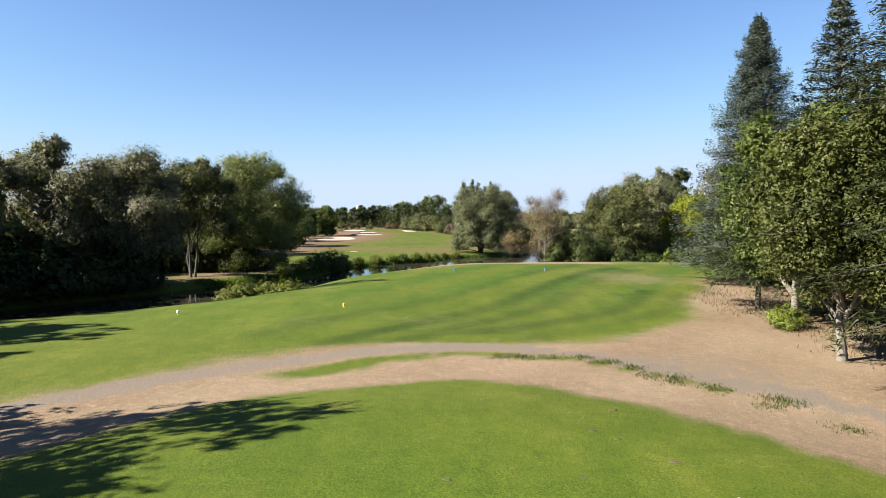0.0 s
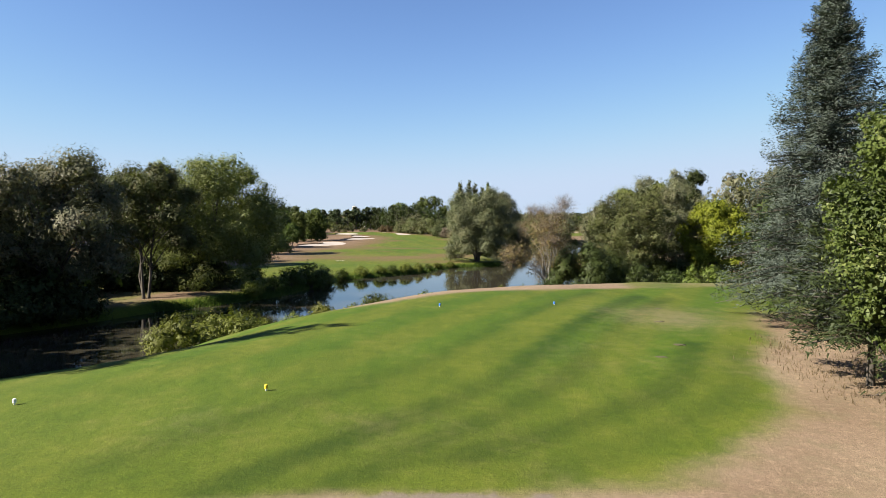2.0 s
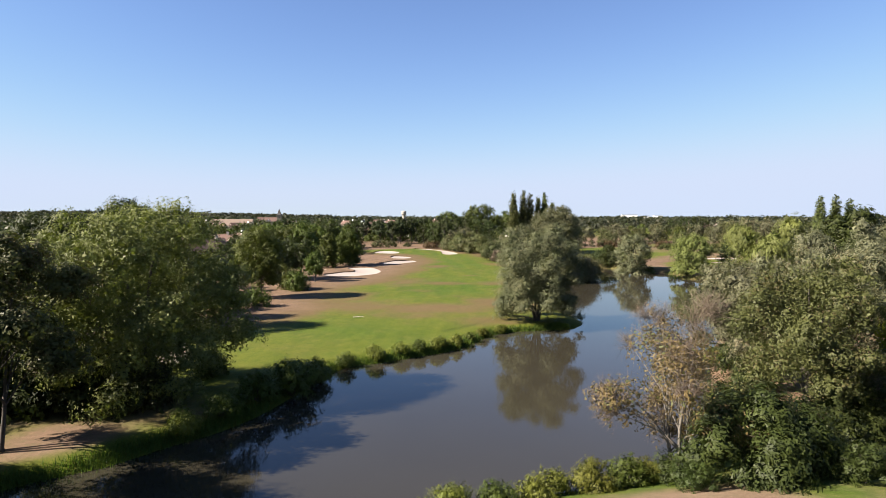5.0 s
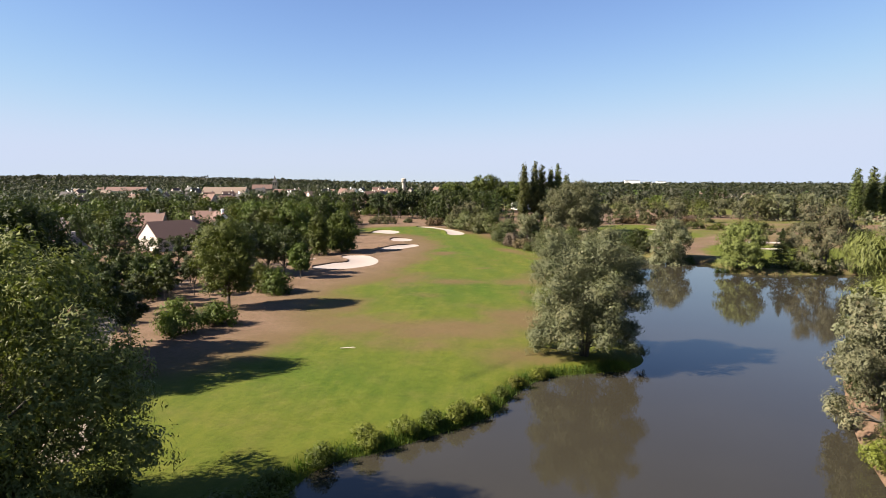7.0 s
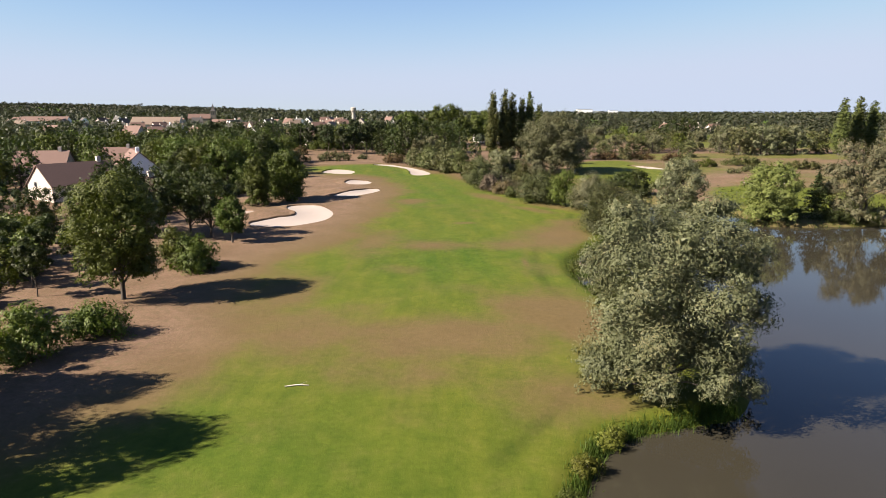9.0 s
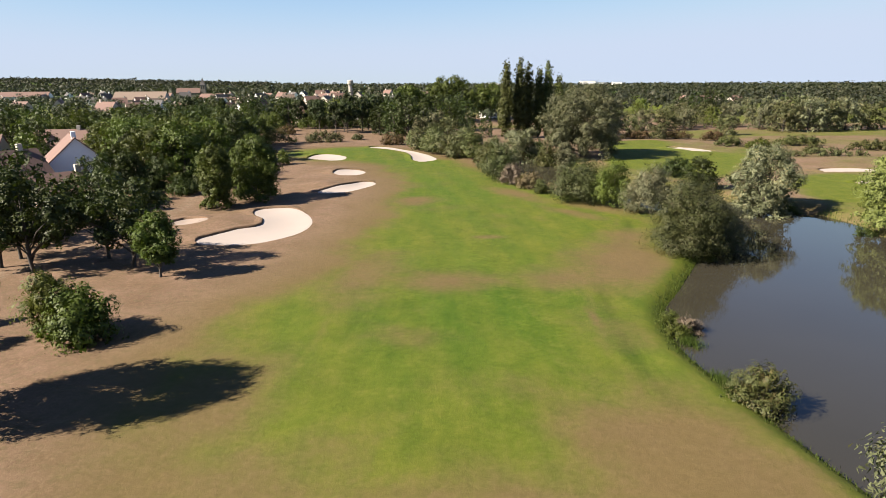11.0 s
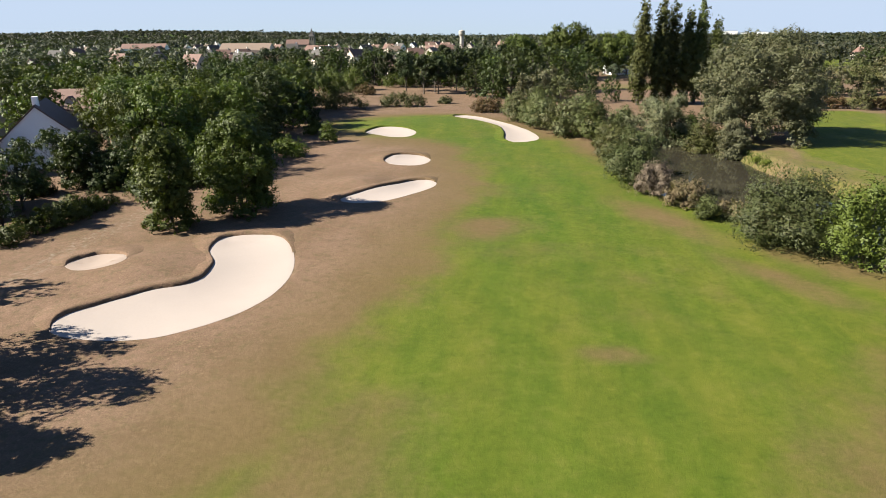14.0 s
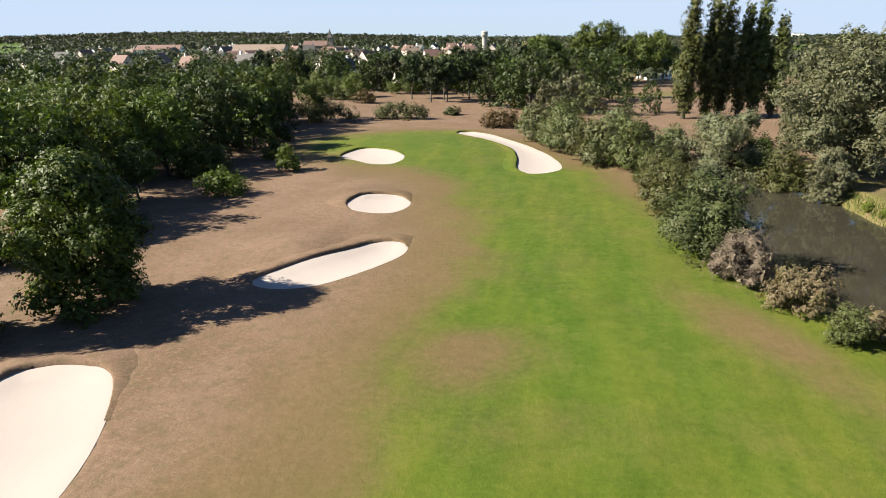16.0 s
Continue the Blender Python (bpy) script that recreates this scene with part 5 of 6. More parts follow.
near_pale = broad_tree("broadleaf_tree", 148, on(-70, 268), 11.6, 10.6, 1.4, 4600, M_FRESH, "light green broadleaf tree", 0.39, 60, slim=0.65, group="trees left of the fairway", size=0.28, lobed=False)
young = broad_tree("young_tree", 144, on(-47.2, 136.8), 6.6, 4.2, 2.0, 3000, M_BROAD2, "young tree with a thin trunk in dry grass", 0.26, 18, slim=0.6, group="young trees in rows", r0=0.07)
for k, (x, y, s) in enumerate(((-46.8, 192.3, 0.88), (-51.4, 195.6, 0.9), (-57, 190, 1.0), (-62, 195.5, 0.85), (-68, 140, 0.8), (-60, 106, 1.25), (-66, 98, 1.4), (-70, 120, 1.3), (-66, 108, 1.3), (-73, 158, 0.5), (-65.5, 150, 0.62), (-63.5, 144, 0.66), (-62, 138, 0.7), (-70, 157, 0.55))):
    again(near_dark, *on(x, y), 63 * k, s)
tall = broad_tree("ash_tree", 145, on(-48.6, 121.0), 18.6, 11.5, 5.4, 14000, M_BROAD2, "tall dark broadleaf tree beside the sandy path", 0.34, 60, slim=0.6, size=0.3, lobed=False, group="tall trees beside the sandy path", r0=0.26)
for k, (x, y, s, h) in enumerate(((-58, 117, 0.85, 0.9), (-52.5, 115, 0.9, 0.9), (-53.0, 129.5, 0.8, 0.92), (-57, 124, 0.85, 0.9))):
    again(tall, *on(x, y), 63 * k, s, h)
again(young, *on(-45.9, 134.2), 200, 1.15)
for k in range(15):
    x, y = -53 - 6.2 * (k % 4) - 0.5 * (k // 4), 141 + 9.0 * (k // 4) + 2.5 * (k % 4)
    if line_distance(np.array(x), np.array(y), SANDY_PATH) > 2.4:
        again(young, *on(x, y), 71 * k, 0.9 + 0.22 * ((k * 7) % 5) / 5)

for k, (x, y, s) in enumerate(((-61, 131, 1.2), (-66, 140, 1.2), (-63, 135, 1.2), (-59, 127, 1.1))):
    again(thicket, *on(x, y), 61 * k, s)
for k, (x, y, s) in enumerate(((-62, 170, 0.5), (-66, 177, 0.55), (-60, 163, 0.45), (-70, 168, 0.55), (-65, 159, 0.48), (-76, 172, 0.6), (-71, 181, 0.55))):
    again(pale, *on(x, y), 61 * k, s)

for k in range(14):
    x, y = -56 - 5.4 * (k % 5) - 0.8 * (k // 5), 152 + 10.5 * (k // 5) + 2.2 * (k % 5)
    again(young, *on(x, y), 97 * k, 0.85 + 0.25 * ((k * 5) % 4) / 4)

garden_bush = shrub("garden_bush", 149, on(-86, 185), (6.5, 6, 5.2), 3600, M_FRESH, "rounded yellow-green garden bush", 0.32, 0.5, 18, group="bushes before the gardens")
for k, (x, y, s) in enumerate(((-80, 191, 0.9), (-78, 198, 0.85), (-85, 196, 1.0), (-74, 190, 0.8), (-91, 192, 1.0), (-72, 180, 0.7), (-61.5, 152, 1.05), (-66, 157.5, 0.95), (-63.5, 165, 1.0), (-66, 172, 1.0), (-70.5, 166, 0.9))):
    again(garden_bush, *on(x, y), 47 * k, s)
shrub("copper_bush", 151, on(-80, 178), (7.0, 6.0, 5.0), 4200, M_COPPER, "dark copper-red leafy bush before the gardens", 0.3, 0.55, 18)
for k, (x, y, s) in enumerate(((-82, 205, 0.55), (-76, 204, 0.6), (-71, 207, 0.7), (-88, 208, 0.5), (-66, 222, 0.6), (-70, 229, 0.7), (-74, 240, 0.65), (-110.5, 219.5, 0.9), (-86.5, 196, 1.0))):
    again(near_dark, *on(x, y), 83 * k, s)

HOUSES = [(-94, 237, 40), (-126, 276, 12), (-117, 298, 12), (-88.6, 254.6, -35), (-75, 226, -20), (-126, 228, 15), (-100.5, 202, 72), (-137, 243, 10), (-107, 195, 30)]
rngf = np.random.default_rng(150)
spots, tries = [], 0
while len(spots) < 190 and tries < 9000:
    tries += 1
    x, y = rngf.uniform(-175, -62), rngf.uniform(238, 345) if len(spots) < 160 else rngf.uniform(160, 425)
    if x > -63 - (7 if y < 242 else 0) - max(0, y - 296) * 0.30 or (y > 318 and x > -84):
        continue
    if any(math.hypot(x - hx, y - hy) < 11 for hx, hy, _ in HOUSES) or any(math.hypot(x - a, y - b) < 5.0 for a, b in spots):
        continue
    # the houses stay in view from the fairway
    if line_distance(np.array(x), np.array(y), np.array(((-8.6, 92.0), (-97, 236)))) < 9 or line_distance(np.array(x), np.array(y), np.array(((-10, 150.0), (-91, 252)))) < 8:
        continue
    if line_distance(np.array(x), np.array(y), np.array(((-100.0, 242), (-126, 278)))) < 8 or line_distance(np.array(x), np.array(y), np.array(((-90.0, 250), (-113, 300)))) < 6:
        continue
    if line_distance(np.array(x), np.array(y), np.array(((-40.0, 212), (-88, 256)))) < 6:
        continue
    if any(line_distance(np.array(x), np.array(y), np.array(((-30.0, 136 if hy > 215 else 128), (hx, hy)))) < 6 for hx, hy in ((-100.5, 202), (-126, 228), (-94, 237))):
        continue
    spots.append((x, y))
for k, (x, y) in enumerate(spots):
    kind = (near_mid, near_dark, near_pale) if x > -92 and y < 290 else (mid, dark, pale, mid, dark)
    again(kind[k % len(kind)], *on(x, y), 67 * k, rngf.uniform(0.75, 1.12))
for k, (x, y, s) in enumerate(((-71, 311, 0.9), (-84, 322, 1.05), (-70, 330, 0.8), (-63, 262, 0.55), (-60, 258, 0.5), (-66, 291, 0.95), (-71, 300, 1.0), (-75, 309, 1.05), (-62.5, 247, 1.0), (-65, 284, 0.85), (-67, 253, 0.95), (-79, 318, 1.0))):
    again((near_mid, near_dark)[k % 2], *on(x, y), 31 * k, s)
for seed, x, y, sx, sy, h, mat, words in ((161, -68, 329, 19, 7, 5.8, M_OLIVE, "long rough olive hedge behind the green"), (162, -52, 336, 16, 6, 4.4, M_GREYWILLOW, "pale green clump of bushes behind the green"), (163, -41.6, 345, 4.5, 3.5, 2.4, M_GREYWILLOW, "small pale green bush in dry grass"), (164, -27.5, 325.5, 10, 6, 4.2, M_BROWN, "brownish clump of bushes behind the green"),
                                           (165, -84, 376, 14, 6, 4.4, M_OLIVE, "olive clump of bushes in dry grass"), (166, -50.8, 277.4, 3.6, 3.4, 3.8, M_FRESH, "yellow-green bush in dry grass"), (152, -56.5, 285.6, 4.4, 4.0, 3.4, M_FRESH, "rounded yellow-green bush in dry grass"), (153, -66, 398, 24, 7, 6.0, M_BROAD, "rough green hedge under the trees beyond the green"), (154, -92, 390, 24, 8, 6.4, M_BROAD, "rough green hedge under the trees beyond the green"), (183, -40, 402, 28, 7, 6.2, M_BROAD2, "dark undergrowth beneath the trees beyond the green"), (184, -10, 404, 30, 7, 6.0, M_BROAD2, "dark undergrowth beneath the trees beyond the green"), (185, -81, 385, 10, 7, 8.5, M_FRESH, "leafy fresh green thicket beyond the green"), (186, -72, 368, 9, 5, 3.9, M_BROWN, "brownish clump of bushes in dry grass"), (167, -61, 272, 8, 7, 5.0, M_BROAD, "green bush in dry grass"), (168, -52.6, 263.4, 7.0, 5, 3.6, M_FRESH, "light green bush in dry grass"), (169, -64.5, 278, 7, 6, 5.6, M_OLIVE, "olive bush in dry grass"),
                                           (170, 55, 342, 14, 4.5, 3.4, M_BROWN, "brownish hedge across the stream"), (176, 68, 341, 13, 4.5, 3.6, M_BROWN, "brownish hedge across the stream"), (177, 79, 335, 9, 5, 4.0, M_BROWN, "brownish rounded bush across the stream"), (178, 75, 315, 9, 5, 3.6, M_OLIVE, "olive bush on the dry bank"), (179, 82, 311, 9, 5, 3.2, M_FRESH, "yellow-green bush on the dry bank"), (180, 91, 298, 6, 4, 2.8, M_OLIVE, "small olive bush on the dry bank"), (171, 98, 318, 20, 6, 3.6, M_OLIVE, "olive clump of bushes across the stream"), (172, 112, 305, 18, 6, 3.2, M_OLIVE, "olive clump of bushes across the stream"), (173, 90, 289, 26, 4, 2.6, M_GREYWILLOW, "low pale hedge across the pond"), (174, -64.5, 301, 7.2, 5, 3.2, M_BROAD2, "dark green bush beside the green")):
    shrub("bush_clump", seed, on(x, y), (sx, sy, h), int(250 * math.sqrt(sx * sy) * h ** 0.6), mat, words, 0.32, 0.45, int(8 + sx * 1.2))
broad_tree("rounded_tree", 155, on(-70.3, 239.5), 7.6, 7.0, 0.1, 9000, M_BROAD2, "rounded dark green tree beside the garden hedge", 0.28, 50, slim=0.7, size=0.3, lobed=False)
for seed, x, y, sx, sy, h, mat, words in ((156, -65, 241, 6.5, 6, 7.5, M_BROAD2, "dark green shrub behind the hedge"), (157, -58.5, 246, 6, 6, 7.0, M_BROAD, "leafy green shrub under the trees"), (158, -74.5, 235, 7, 4, 3.2, M_BROAD2, "dark low garden hedge"), (159, -54, 244, 5, 5, 5.0, M_BROAD2, "dark green shrub under the trees")):
    shrub("garden_shrub", seed, on(x, y), (sx, sy, h), 5200, mat, words, 0.28, 0.55, 24)
shrub("garden_hedge", 175, on(-61.8, 225), (3.4, 22, 2.8), 13000, M_BROAD, "long trimmed garden hedge", 0.22, 0.5, 80, category="hedge", core=0.75)

# pines and clumps behind the green
for k, (x, y, s) in enumerate(((-62, 382, 1.05), (-54, 373.5, 0.98), (-49.5, 374.5, 0.95), (-51.5, 379, 1.0), (-45, 384, 1.1), (-66, 396, 1.0), (-40, 392, 1.1), (-30, 398, 1.2), (-74, 400, 1.0))):
    if k == 0:
        scots = broad_tree("pine_tree", 181, on(x, y), 13.0, 7.5, 3.0, 4200, M_CEDAR, "dark pine with a bare reddish trunk", 0.45, 34, slim=0.5, size=0.3, group="pines behind the green", r0=0.2)
    else:
        again(scots, *on(x, y), 80 * k, s)
for k, (x, y, s) in enumerate(((-36, 366, 0.84), (-43, 389, 1.1), (-30, 360, 0.95), (-24.5, 358, 1.12), (-19, 364, 1.15), (-2, 350, 0.5), (4, 356, 0.6), (-15, 376, 1.2), (-33, 378, 1.1), (-9, 384, 1.1), (-2, 392, 1.0), (-27, 386, 1.15))):
    again(dark, *on(x, y), 55 * k, s)
for k, (x, y, s) in enumerate(((-15, 356, 0.72), (-10, 351, 0.62), (-19, 352, 0.6), (36, 318, 0.55), (44, 342, 0.75), (56, 348, 0.6), (30, 330, 0.7), (62, 340, 0.45))):
    again((wil, wil2)[k % 2], *on(x, y), 91 * k, s)
for k in range(46):
    x, y = -128 + 2.75 * k + 3 * math.sin(5.1 * k), 404 + 22 * ((k * 0.618) % 1.0) + (14 if k > 38 else 0)
    again((dark, mid, scots, dark, pale)[k % 5], *on(x, y), 59 * k, 0.85 + 0.32 * ((k * 0.37) % 1.0))
spots, tries = [], 0
while len(spots) < 56 and tries < 4000:
    tries += 1
    x, y = rngf.uniform(62, 320), rngf.uniform(318, 520)
    if any(math.hypot(x - a, y - b) < 9 for a, b in spots) or (56 < x < 178 and 280 < y < 384) or (108 < x < 232 and 423 < y < 482) or wobble(np.array(x), np.array(y), 0.05) < -0.25:
        continue
    spots.append((x, y))
for k, (x, y) in enumerate(spots):
    again((wil, wil2, wil, pale)[k % 4], *on(x, y), 67 * k, rngf.uniform(0.5, 0.9))
for k, (x, y, s) in enumerate(((118.5, 386, 0.75), (121.6, 373, 1.0), (130.7, 372, 1.05), (140, 376, 1.0), (149, 378, 0.95), (93, 358, 0.6), (68, 378, 0.7), (78, 382, 0.75), (87, 385, 0.7), (60, 384, 0.7), (126, 390, 1.0), (138, 394, 1.05), (152, 392, 1.0), (162, 384, 0.9), (112, 398, 0.8))):
    again((wil, wil2)[k % 2], *on(x, y), 53 * k, s)
for k, (x, y, s) in enumerate(((136, 500, 1.1), (145, 502, 1.2), (128, 505, 1.0), (152, 508, 1.1))):
    again(dark, *on(x, y), 43 * k, s)
for k, (x, y, s) in enumerate(((120, 212, 0.95), (138, 216, 1.05), (158, 222, 1.0), (150, 172, 0.9), (120, 166, 0.9), (95, 158, 0.9), (75, 150, 0.85), (64, 142, 0.8))):
    again((wil, wil2)[k % 2], *on(x, y), 37 * k, s)

# ---- trees that shade the upper tee, and unseen ones added to darken the pond ----
for k, (x, y, s) in enumerate(((-17.0, 9.4, 0.78), (-19.5, 5, 0.75), (-27.5, 14.2, 0.64), (-23, -1, 1.0), (-14, -4, 0.9), (-42, 27, 1.4), (-47, 28, 1.9), (-36, 19, 1.4), (-52, 22, 1.9), (-62, 17, 1.8), (-44, 19, 1.8), (-62, 62, 1.8), (-50, 42, 1.7), (-51, 48, 1.7), (-47, 32, 1.5), (-51, 56, 1.35), (-44.5, 55.5, 1.25), (-45.5, 37.5, 1.75), (-44.5, 44.0, 1.75))):
    again(near_mid if k < 3 else mid, *on(x, y), 47 * k, s)
for k, (x, y, s) in enumerate(((26, 22, 1.15), (28, 30, 1.2), (22, 14, 1.1), (30, 44, 1.2), (27, 52, 0.9), (36, 58, 1.0), (34, 70, 0.8))):
    again(dark, *on(x, y), 59 * k, s)


def far_trees(name, seed, spots, heights, per, mat, label):
    """Distant woods: many small crowns in one mass."""
    rng = np.random.default_rng(seed)
    spots, heights = np.array(spots, float), np.array(heights, float)
    m = len(spots)
    z = height(spots[:, 0], spots[:, 1], False)
    c = np.repeat(np.arange(m), per)
    lobes = rng.normal(size=(m, 5, 3)) * 0.22
    lob = lobes[c, rng.integers(0, 5, len(c))]
    d = unit(rng.normal(size=(len(c), 3)))
    d[:, 2] = np.abs(d[:, 2]) * 1.1 - 0.35
    off = lob + d * 0.34
    h = heights[c]
    pos = np.stack([spots[c, 0] + off[:, 0] * h * 1.05, spots[c, 1] + off[:, 1] * h * 1.05, z[c] + h * (0.50 + off[:, 2] * 0.8)], -1)
    s = h * rng.uniform(0.14, 0.28, len(c)) * (62 / per) ** 0.45
    face = d * 0.8 + rng.normal(size=d.shape) * 0.2 + np.array((0, 0, 0.35))
    v, f = leaves(pos, face, rng.normal(size=d.shape), s, s * 0.8)
    out = np.repeat(unit(off + lob * 0.3 + d * 0.2), 3, 0)
    return tagged(new(name, mesh_np(name, v, f, mat, normals=out)), label, "woodland", kind="stuff")


rngw = np.random.default_rng(190)


def scatter(count, x0, x1, y0, y1, lo, hi, keep=lambda x, y: True):
    out, hs = [], []
    while len(out) < count:
        x, y = rngw.uniform(x0, x1), rngw.uniform(y0, y1)
        if keep(x, y):
            out.append((x, y))
            hs.append(rngw.uniform(lo, hi))
    return out, hs


far_trees("village_trees", 191, *scatter(1000, -620, 60, 425, 900, 5, 9.5, lambda x, y: abs(x + 20) < y * 0.75), 85, M_FAR, "trees among the houses of the village")
far_trees("village_trees", 192, *scatter(700, 60, 620, 500, 900, 6, 12), 75, M_FAR, "distant scrub and trees beyond the golf course")
far_trees("village_trees", 193, *scatter(160, -420, -150, 150, 430, 7, 12), 110, M_BROAD2, "garden trees behind the houses")
far_trees("far_woods", 194, *scatter(2000, -1500, 1500, 900, 1700, 10, 15, lambda x, y: abs(x) < y * 0.85), 30, M_FAR, "distant woodland beyond the village")
far_trees("far_woods", 195, *scatter(3000, -3200, 3200, 1700, 3800, 14, 21, lambda x, y: abs(x) < y * 0.85), 30, M_FAR, "woodland along the horizon")
far_trees("far_woods", 196, *scatter(260, 180, 520, 170, 520, 7, 13, lambda x, y: x > 250 or y < 300), 80, M_FAR, "trees beyond the pond")
far_trees("far_woods", 197, *scatter(3200, -3900, -900, 2500, 3800, 16, 24), 14, M_FAR, "woodland on the distant hill")
for k, (x, y, s) in enumerate(((-59, 237, 0.8), (-57, 243, 0.9), (-61, 246, 0.9), (-67, 240, 0.9), (-66, 214, 0.8), (-70, 220, 0.9), (-53, 247, 0.7), (-68, 206, 0.9))):
    again(thicket, *on(x, y), 73 * k, s)
again(bank_a, *on(14.9, 27.0), 10, 0.42)


# ---- houses ----
def box_bm(bm, x0, x1, y0, y1, z0, z1):
    v = [bm.verts.new(p) for p in ((x0, y0, z0), (x1, y0, z0), (x1, y1, z0), (x0, y1, z0), (x0, y0, z1), (x1, y0, z1), (x1, y1, z1), (x0, y1, z1))]
    for q in ((0, 3, 2, 1), (4, 5, 6, 7), (0, 1, 5, 4), (1, 2, 6, 5), (2, 3, 7, 6), (3, 0, 4, 7)):
        bm.faces.new([v[k] for k in q])


def box(name, x0, x1, y0, y1, z0, z1, mat):
    bm = bmesh.new()
    box_bm(bm, x0, x1, y0, y1, z0, z1)
    return from_bm(name, bm, mat)


def gable_walls(name, w, d, eave, ridge, mat):
    """Walls under a roof whose ridge runs along x."""
    bm = bmesh.new()
    a = [bm.verts.new(p) for p in ((-w / 2, -d / 2, -0.6), (w / 2, -d / 2, -0.6), (w / 2, d / 2, -0.6), (-w / 2, d / 2, -0.6))]
    b = [bm.verts.new(p) for p in ((-w / 2, -d / 2, eave), (w / 2, -d / 2, eave), (w / 2, d / 2, eave), (-w / 2, d / 2, eave))]
    t = [bm.verts.new((-w / 2, 0, ridge)), bm.verts.new((w / 2, 0, ridge))]
    bm.faces.new((a[0], a[1], b[1], b[0]))
    bm.faces.new((a[2], a[3], b[3], b[2]))
    bm.faces.new((a[1], a[2], b[2], t[1], b[1]))
    bm.faces.new((a[3], a[0], b[0], t[0], b[3]))
    bm.faces.new((b[0], b[1], t[1], t[0]))
    bm.faces.new((b[2], b[3], t[0], t[1]))
    return from_bm(name, bm, mat)


def gable_roof(name, w, d, eave, ridge, over, thick, mat):
    bm = bmesh.new()
    slope = (ridge - eave) / (d / 2)
    y, z = d / 2 + over, eave - slope * over
    prof = [(-y, z), (0, ridge), (y, z), (y, z + thick), (0, ridge + thick * 1.15), (-y, z + thick)]
    ends = [[bm.verts.new((s * (w / 2 + over * 0.6), py, pz + 0.02)) for py, pz in prof] for s in (-1, 1)]
    for k in range(6):
        j = (k + 1) % 6
        bm.faces.new((ends[0][k], ends[0][j], ends[1][j], ends[1][k]))
    for e in ends:
        bm.faces.new((e[0], e[1], e[4], e[5]))
        bm.faces.new((e[1], e[2], e[3], e[4]))
    return from_bm(name, bm, mat)


def house(name, x, y, turn, w, d, eave, ridge, wall, roof, label, group="", dormer=False, blank=False):
    z = ground_at(x, y)
    ob = thing(name, x, y, z, label, "house", group, turn=turn)
    part("wall", gable_walls("wall", w, d, eave, ridge - 0.05, wall), ob)
    r = part("roof", gable_roof("roof", w, d, eave, ridge, 0.45, 0.22, roof), ob)
    c = part("chimney", box("chimney", w * 0.30, w * 0.30 + 0.9, -0.4, 0.4, ridge - 1.0, ridge + 1.3, wall), r)
    k = 0
    for side in (-1, 1):
        yy = side * d / 2
        for u in (-0.34, -0.08, 0.28):
            for z0 in ((0.9,) if eave < 4 else (0.9, 3.3)):
                win = part("window", box("window", u * w - 0.65, u * w + 0.65, min(yy, yy + side * 0.05), max(yy, yy + side * 0.05), z0, z0 + 1.3, M_SHUTTER), ob)
                part("pane", box("pane", u * w - 0.52, u * w + 0.52, min(yy + side * 0.04, yy + side * 0.07), max(yy + side * 0.04, yy + side * 0.07), z0 + 0.12, z0 + 1.18, M_GLASS), win)
    for side in () if blank else (-1, 1):
        xx = side * w / 2
        win = part("window", box("window", min(xx, xx + side * 0.05), max(xx, xx + side * 0.05), 0.9, 2.2, eave - 0.6, eave + 0.6, M_SHUTTER), ob)
        part("pane", box("pane", min(xx + side * 0.04, xx + side * 0.07), max(xx + side * 0.04, xx + side * 0.07), 1.02, 2.08, eave - 0.48, eave + 0.48, M_GLASS), win)
    part("door", box("door", 0.08 * w, 0.08 * w + 1.0, -d / 2 - 0.06, -d / 2, 0, 2.1, M_ROOFBROWN), ob)
    if dormer:
        dm = part("dormer", gable_walls("dormer", 2.2, 1.8, 1.1, 1.9, wall), ob, at=pose(-w * 0.12, -d * 0.30, eave + 0.6, 0, 0, 90))
        part("dormer_roof", gable_roof("dormer_roof", 2.2, 1.8, 1.1, 1.9, 0.25, 0.14, roof), dm)
    return ob


house("house", -94, 237, 58, 16.5, 10.5, 3.4, 7.6, M_WALL, M_ROOFBROWN, "cream house with a brown tiled roof and chimney")
house("house", -126, 276, 12, 14, 9, 3.4, 7.4, M_WALL, M_ROOFRED, "cream house with a red tiled roof and dormer", dormer=True)
house("house", -117, 298, 12, 14, 9, 3.2, 7.0, M_WALL, M_ROOFRED, "cream house with a red tiled roof and dormer", dormer=True)
house("house", -88.6, 254.6, -55, 13, 13, 3.0, 9.0, M_WHITEWALL, M_ROOFRED, "white gabled house with a red tiled roof", blank=True)
house("house", -75, 226, 48, 9, 8, 2.8, 5.6, M_WALL, M_ROOFBROWN, "low cream house with a dark tiled roof")
house("house", -126, 228, 15, 12, 9, 3.2, 6.8, M_WALL, M_ROOFBROWN, "cream house with a brown tiled roof")
house("house", -107, 195, 30, 10, 7.5, 3.0, 6.8, M_WALL, M_SLATE, "cream house with a dark slate roof")
house("house", -100.5, 202, 120, 9, 7.5, 3.0, 6.4, M_WALL, M_ROOFBROWN, "cream house with a dark tiled roof")
house("house", -137, 243, 10, 12, 9, 3.2, 6.8, M_WALL, M_ROOFRED, "cream house with a red tiled roof")
white = house("village_house", -122, 478, 70, 11, 8.5, 4.0, 8.2, M_WHITEWALL, M_SLATE, "white house with a dark slate roof", "houses of the village")
red = house("village_house", -79, 438, 30, 11, 8.5, 4.0, 7.8, M_WALL, M_ROOFRED, "cream house with a red tiled roof", "houses of the village")
